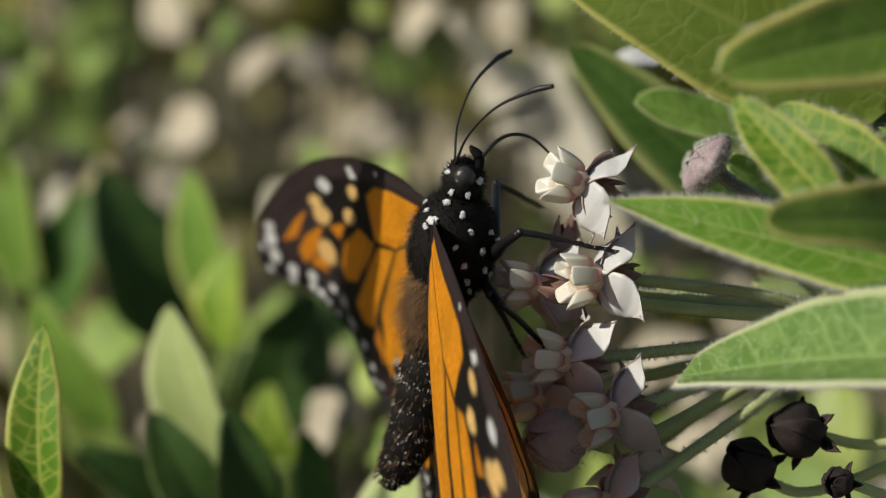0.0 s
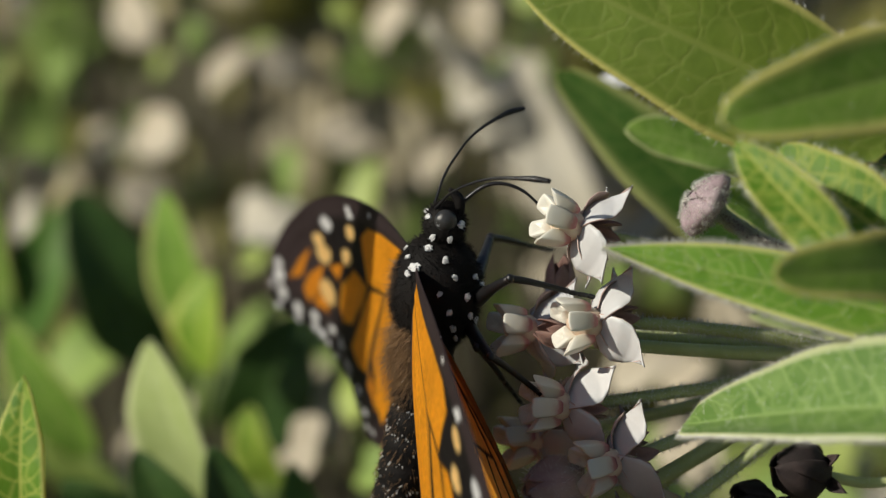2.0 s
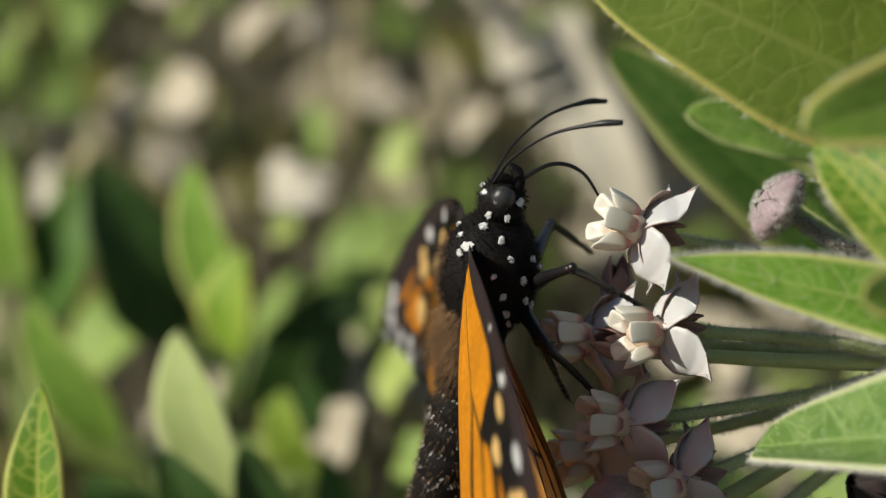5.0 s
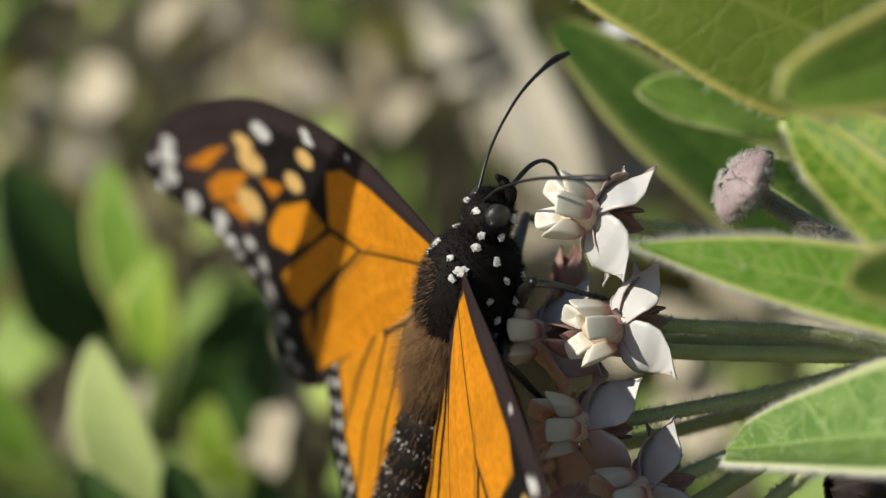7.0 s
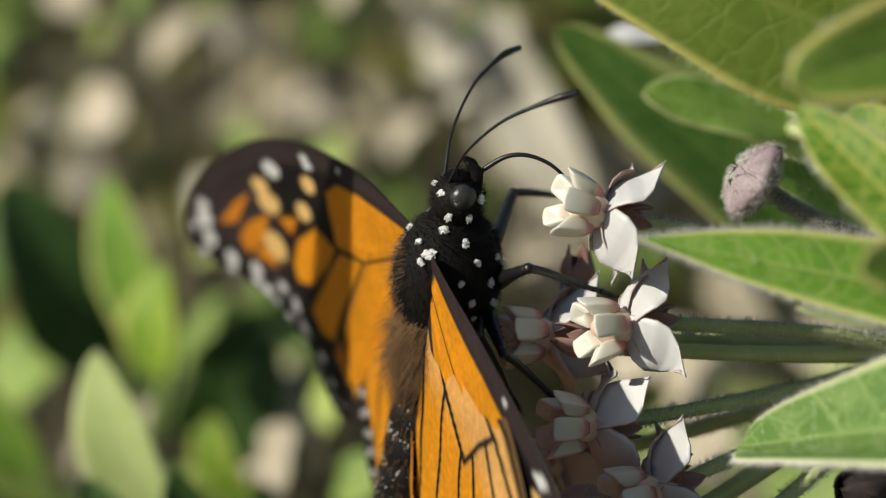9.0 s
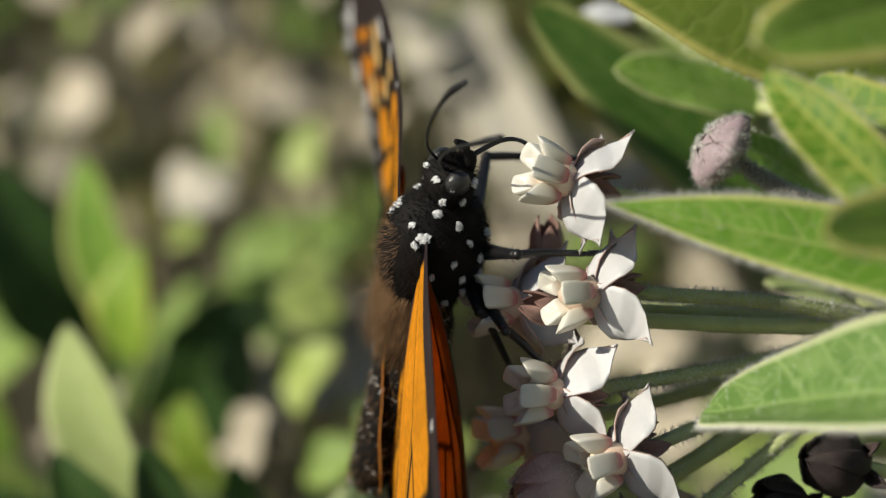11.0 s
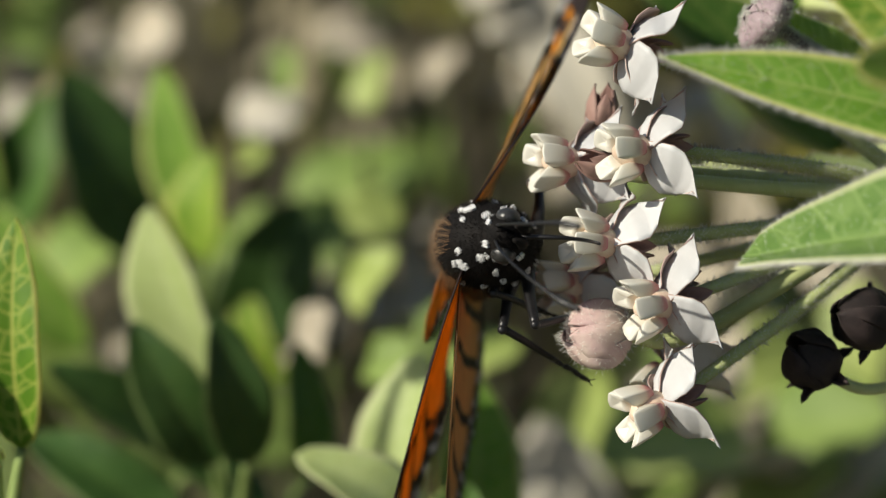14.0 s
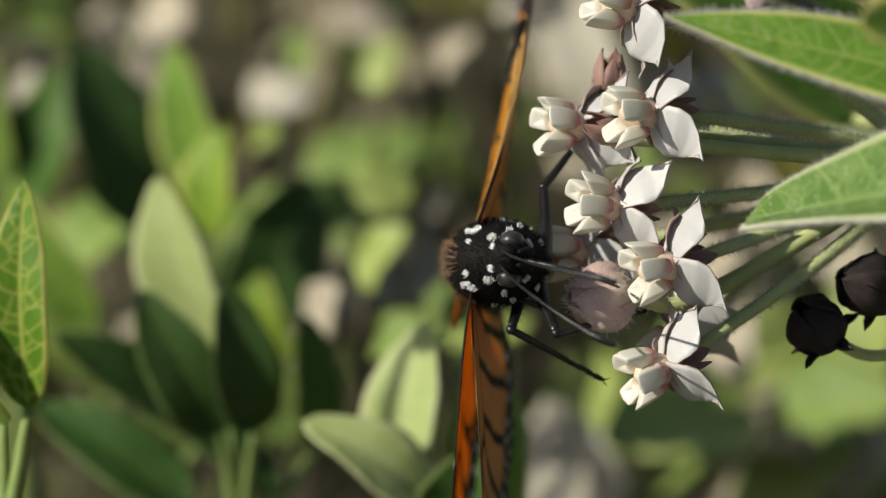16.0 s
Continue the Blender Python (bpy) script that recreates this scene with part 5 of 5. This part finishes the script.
# seconds, thorax, heading, back's facing, then each wing's lift, sweep and twist: left, right
FLIGHT = [
    (0, (0.91, 256.00, 0.33), (0.120, -0.299, 0.947), (-0.992, -0.068, 0.104), (13.9, -13.1, 15.2), (-5.0, -16.0, 1.0)),
    (2, (0.12, 256.00, 0.22), (0.100, -0.281, 0.954), (-0.994, -0.077, 0.082), (7.8, -12.1, 10.9), (-2.7, -17.0, 0.0)),
    (3, (0.25, 256.00, 1.26), (0.126, -0.281, 0.950), (-0.991, -0.076, 0.109), (8.3, -17.4, 6.5), (-1.0, -12.0, 0.0)),
    (3.5, (-0.43, 256.00, 0.79), (0.138, -0.282, 0.949), (-0.990, -0.076, 0.122), (7.0, -20.5, 5.2), (0.0, -9.0, -1.0)),
    (4, (0.38, 256.00, 2.31), (0.151, -0.282, 0.947), (-0.988, -0.076, 0.135), (2.8, -21.6, 3.0), (1.0, -6.5, -1.0)),
    (6.5, (0.78, 256.00, 2.13), (0.081, -0.363, 0.928), (-0.988, -0.150, 0.027), (-6.1, -13.8, 4.8), (-1.4, -14.2, 0.1)),
    (7, (3.42, 256.00, 0.42), (0.222, -0.403, 0.888), (-0.916, -0.397, 0.049), (0.6, -10.0, 10.3), (12.5, -14.4, -1.0)),
    (7.5, (2.24, 256.00, 1.10), (0.171, -0.403, 0.897), (-0.949, -0.288, 0.050), (5.5, -18.0, 10.9), (4.4, -13.1, 2.0)),
    (8, (1.06, 256.00, 1.78), (0.121, -0.403, 0.907), (-0.982, -0.179, 0.051), (5.6, -20.7, 9.2), (-5.1, -13.2, 4.7)),
    (8.5, (-0.13, 256.00, 0.59), (0.121, -0.403, 0.907), (-0.975, -0.214, 0.034), (-2.4, -15.0, 13.7), (-3.7, -17.0, 3.6)),
    (9, (1.28, 256.00, 1.61), (0.121, -0.403, 0.907), (-0.968, -0.250, 0.018), (3.0, -14.9, 12.2), (-2.4, -20.8, 2.5)),
    (11.5, (2.55, 256.00, 0.95), (0.250, -0.670, 0.700), (-0.898, -0.431, -0.092), (-29.1, -8.4, 7.1), (25.0, -23.0, -2.0)),
    (12, (1.96, 256.00, -3.34), (0.331, -0.823, 0.462), (-0.929, -0.370, 0.007), (-21.1, -11.7, 9.9), (14.0, -27.0, 7.0)),
    (12.5, (2.99, 256.00, -5.81), (0.300, -0.921, 0.250), (-0.931, -0.225, 0.289), (-12.2, -16.1, 5.7), (5.0, -56.0, 10.0)),
    (13, (1.43, 256.00, -10.40), (0.201, -0.976, 0.081), (-0.974, -0.191, 0.121), (-24.0, -40.0, 16.0), (-12.1, -70.3, 16.6)),
    (13.5, (2.02, 256.00, -9.28), (0.182, -0.978, 0.101), (-0.973, -0.164, 0.164), (-31.0, -41.0, 15.0), (6.4, -41.3, 9.9)),
    (14.5, (0.98, 256.00, -11.53), (0.121, -0.985, 0.121), (-0.982, -0.100, 0.162), (-33.0, -43.0, 10.0), (6.5, -37.0, 9.6)),
    (16, (1.73, 256.00, -14.51), (0.100, -0.993, 0.060), (-0.990, -0.094, 0.102), (-23.0, -48.0, 18.0), (-1.3, -35.3, 8.0)),
]

# each hindwing's lift, sweep and twist
LEFT_HIND = [(0, 1, -20, 4), (2, -3, -21, 4), (3, -5, -23, 3), (4, -6, -24, 2), (6.5, -13, -18, 3), (7, -13, -23, -3), (7.5, -8, -25, 1), (8, -3, -26, 5), (8.5, -8, -27, 3), (9, -11, -28.5, 0), (11.5, -31, -25, 3), (12, -24.5, -25.2, 6), (12.5, -5, -27.3, 2), (13, -25, -45, 12), (13.5, -26, -38, 12), (14.5, -28, -30, 8), (16, -17, -30, 6)]
RIGHT_HIND = [(0, -42, -45, 31), (2, -41, -45, 31), (4, -40, -45, 30), (6.5, -24, -30, 14), (7, 6, -8, 0), (8, -6, -12, -2), (9, -3, -14, -2), (11.5, 14, -16, 0), (12, 8, -22, 4), (12.5, 6, -34, 12), (13, 4, -30, 15), (13.5, -8, -20, 9), (14.5, -4.1, -8.4, 14.8), (16, -9.2, -6.4, 10.9)]
# seconds, knee and foot of each leg
LEG_WAY = {
    "LM": [(0, (5.0, 262.0, 6.1), (9.6, 270.2, 4.1)),
        (2.5, (5.5, 262.8, 5.1), (11.4, 270.2, 3.7)),
        (4, (5.8, 263.0, 6.2), (10.1, 271.2, 3.8)),
        (6.5, (5.8, 263.2, 6.4), (10.2, 271.3, 3.8)),
        (7, (8.4, 263.4, 5.4), (11.6, 272.3, 3.7)),
        (9, (6.9, 262.2, 7.4), (11.9, 270.4, 6.8)),
        (11.5, (6.8, 262.5, 7.4), (16.1, 264.9, 6.5)),
        (12, (5.9, 261.8, 2.8), (14.6, 265.6, 4.3)),
        (13, (6.3, 260.9, -5.0), (12.1, 266.7, -0.0)),
        (15, (5.6, 260.6, -7.7), (11.5, 264.4, -1.1)),
        (16, (5.8, 259.4, -8.3), (11.2, 263.6, -1.6))],
    "RM": [(0, (6.9, 249.0, 1.5), (16.2, 250.0, -0.4)),
        (2.5, (6.6, 249.2, 1.8), (14.6, 253.8, -0.7)),
        (4, (6.9, 249.2, 3.0), (12.7, 256.0, -0.3)),
        (6.5, (6.6, 249.0, 2.3), (12.6, 256.1, -0.3)),
        (7, (7.9, 249.9, 1.1), (13.9, 257.1, -0.9)),
        (9, (7.0, 249.4, 2.0), (13.8, 255.6, -0.7)),
        (11.5, (8.6, 250.6, -0.6), (16.3, 256.4, -0.6)),
        (12, (7.8, 250.6, -3.4), (14.1, 257.8, -3.9)),
        (13, (5.3, 251.0, -15.1), (11.3, 258.4, -13.8)),
        (15, (5.3, 252.0, -19.5), (12.9, 257.6, -17.9)),
        (16, (6.3, 251.0, -20.1), (14.2, 256.2, -18.5))],
    "RH": [(0, (5.3, 249.8, -5.0), (11.4, 254.2, -11.0)),
        (2.5, (4.7, 250.0, -5.0), (11.4, 253.9, -10.6)),
        (4, (5.2, 250.3, -3.9), (11.1, 255.3, -9.7)),
        (6.5, (4.2, 250.5, -3.9), (10.4, 254.3, -10.2)),
        (7, (5.4, 251.2, -4.7), (10.9, 256.0, -11.0)),
        (9, (4.9, 250.9, -4.1), (10.9, 255.1, -10.3)),
        (11.5, (7.6, 254.3, -6.0), (13.2, 258.3, -12.7)),
        (12, (4.4, 253.2, -8.9), (12.5, 257.4, -11.9)),
        (13, (2.3, 255.4, -16.8), (8.6, 261.7, -20.6)),
        (15, (3.2, 254.7, -19.4), (10.9, 257.7, -24.2)),
        (16, (2.8, 253.9, -19.9), (10.5, 257.7, -24.3))],
}
# seconds, tips of the left and right feelers and of the tongue
TIPS = [
    (0, (6.4, 261.7, 18.6), (9.6, 244.1, 14.2), (10.5, 257.7, 8.4)),
    (2.5, (9.4, 261.5, 16.3), (10.0, 243.2, 9.8), (10.6, 253.2, 6.9)),
    (4, (10.8, 262.1, 16.0), (11.6, 246.1, 15.3), (9.6, 258.9, 9.1)),
    (6.5, (9.8, 260.6, 17.6), (7.6, 240.5, 11.8), (10.3, 253.9, 5.8)),
    (7, (12.0, 258.8, 17.9), (13.1, 241.0, 8.6), (11.3, 260.1, 7.7)),
    (7.5, (8.6, 260.0, 18.8), (11.9, 244.0, 14.9), (11.3, 258.6, 7.5)),
    (8, (11.2, 261.0, 15.2), (11.6, 245.0, 11.0), (11.3, 257.0, 7.3)),
    (8.5, (9.7, 261.0, 15.8), (9.6, 246.0, 14.3), (11.4, 254.2, 7.1)),
    (9, (7.9, 261.2, 18.5), (10.8, 243.3, 14.4), (11.6, 252.3, 6.9)),
    (11.5, (6.1, 237.0, 8.2), (8.1, 236.6, 6.0), (10.9, 257.8, 5.8)),
    (12, (6.8, 235.8, 0.7), (10.7, 236.8, -1.6), (12.2, 254.9, -1.8)),
    (13, (3.7, 234.3, -7.4), (4.4, 235.0, -14.2), (9.3, 255.3, -9.7)),
    (15, (10.2, 237.6, -13.5), (10.5, 239.7, -18.6), (11.5, 249.3, -13.9)),
    (16, (10.0, 237.0, -15.7), (10.1, 238.5, -20.4), (11.5, 250.7, -16.5)),
]


def body_at(t):
    """The body's stand between the rows of its flight."""
    k = max(i for i in range(len(FLIGHT) - 1) if FLIGHT[i][0] <= t)
    a, b = FLIGHT[k], FLIGHT[k + 1]
    u = (t - a[0]) / (b[0] - a[0])
    return stand(*[tuple(Vector(a[i]).lerp(Vector(b[i]), u)) for i in (1, 2, 3)])


def inside(t, p):
    """A local point in the body's own millimetres."""
    return (body_at(t).inverted() @ VIEW @ (Vector(p) * MM)) / MM


def aim(t, seat, rest, end):
    """Seats a limb and turns it from its rest towards an end."""
    turn = Vector(rest).rotation_difference(Vector(end) - Vector(seat))
    return local(*seat) @ turn.to_matrix().to_4x4()


def wing_pose(sx, lift, sweep, twist, root):
    return local(sx * root[0] * GROW, root[1] * GROW, root[2] * GROW) @ pose(0, 0, 0, 0, -sx * lift, 0) @ pose(0, 0, 0, 0, 0, sx * sweep) @ pose(0, 0, 0, twist)


def motions():
    walk(butterfly, [(t, stand(p, f, d)) for t, p, f, d, *_ in FLIGHT])
    walk(abdomen, [(t, pose(0, 0, 0, droop)) for t, droop in ((0, 0), (9, 0), (11.5, 5), (12, 9), (12.5, 9), (13, 11), (16, 11))])
    for sx, tag, k in ((-1, "L", 4), (1, "R", 5)):
        walk(wings[tag][0], [(row[0], wing_pose(sx, *row[k], (2.4, 2.2, 1.9))) for row in FLIGHT])
    walk(wings["L"][1], [(t, wing_pose(-1, lift, sweep, twist, (2.3, -0.6, 1.6))) for t, lift, sweep, twist in LEFT_HIND])
    walk(wings["R"][1], [(t, wing_pose(1, lift, sweep, twist, (2.3, -0.6, 1.6))) for t, lift, sweep, twist in RIGHT_HIND])
    seats = [(-0.55, 7.3, 0.7), (0.55, 7.3, 0.7), (0, 7.3, -1.0)]
    rests = [(-2.5, 12.0, -4.2), (2.5, 12.0, -4.2), (0, 1.5, -7.6)]
    for k, ob in enumerate((*antennae, proboscis)):
        walk(ob, [(row[0], aim(row[0], Vector(seats[k]) * GROW, rests[k], inside(row[0], row[1 + k]))) for row in TIPS])
    for key, (thigh, shin) in legs.items():
        hip = Vector(HIPS[key]) * GROW
        thigh_rows, shin_rows = [], []
        for t, knee, foot in LEG_WAY["RH" if key == "LH" else key]:
            knee, foot = inside(t, knee), inside(t, foot)
            if key == "LH":
                knee, foot = knee + Vector((-3.0, 0, 1.0)), foot + Vector((-5.0, -1.0, 3.5))
            bend = hip + (knee - hip).normalized() * THIGH
            thigh_rows.append((t, aim(t, hip, (0, 0, -1), bend)))
            shin_rows.append((t, aim(t, bend, (0, 0, -1), foot)))
        walk(thigh, thigh_rows)
        walk(shin, shin_rows)


cam.data.dof.focus_object = FLOWERS[1]
motions()
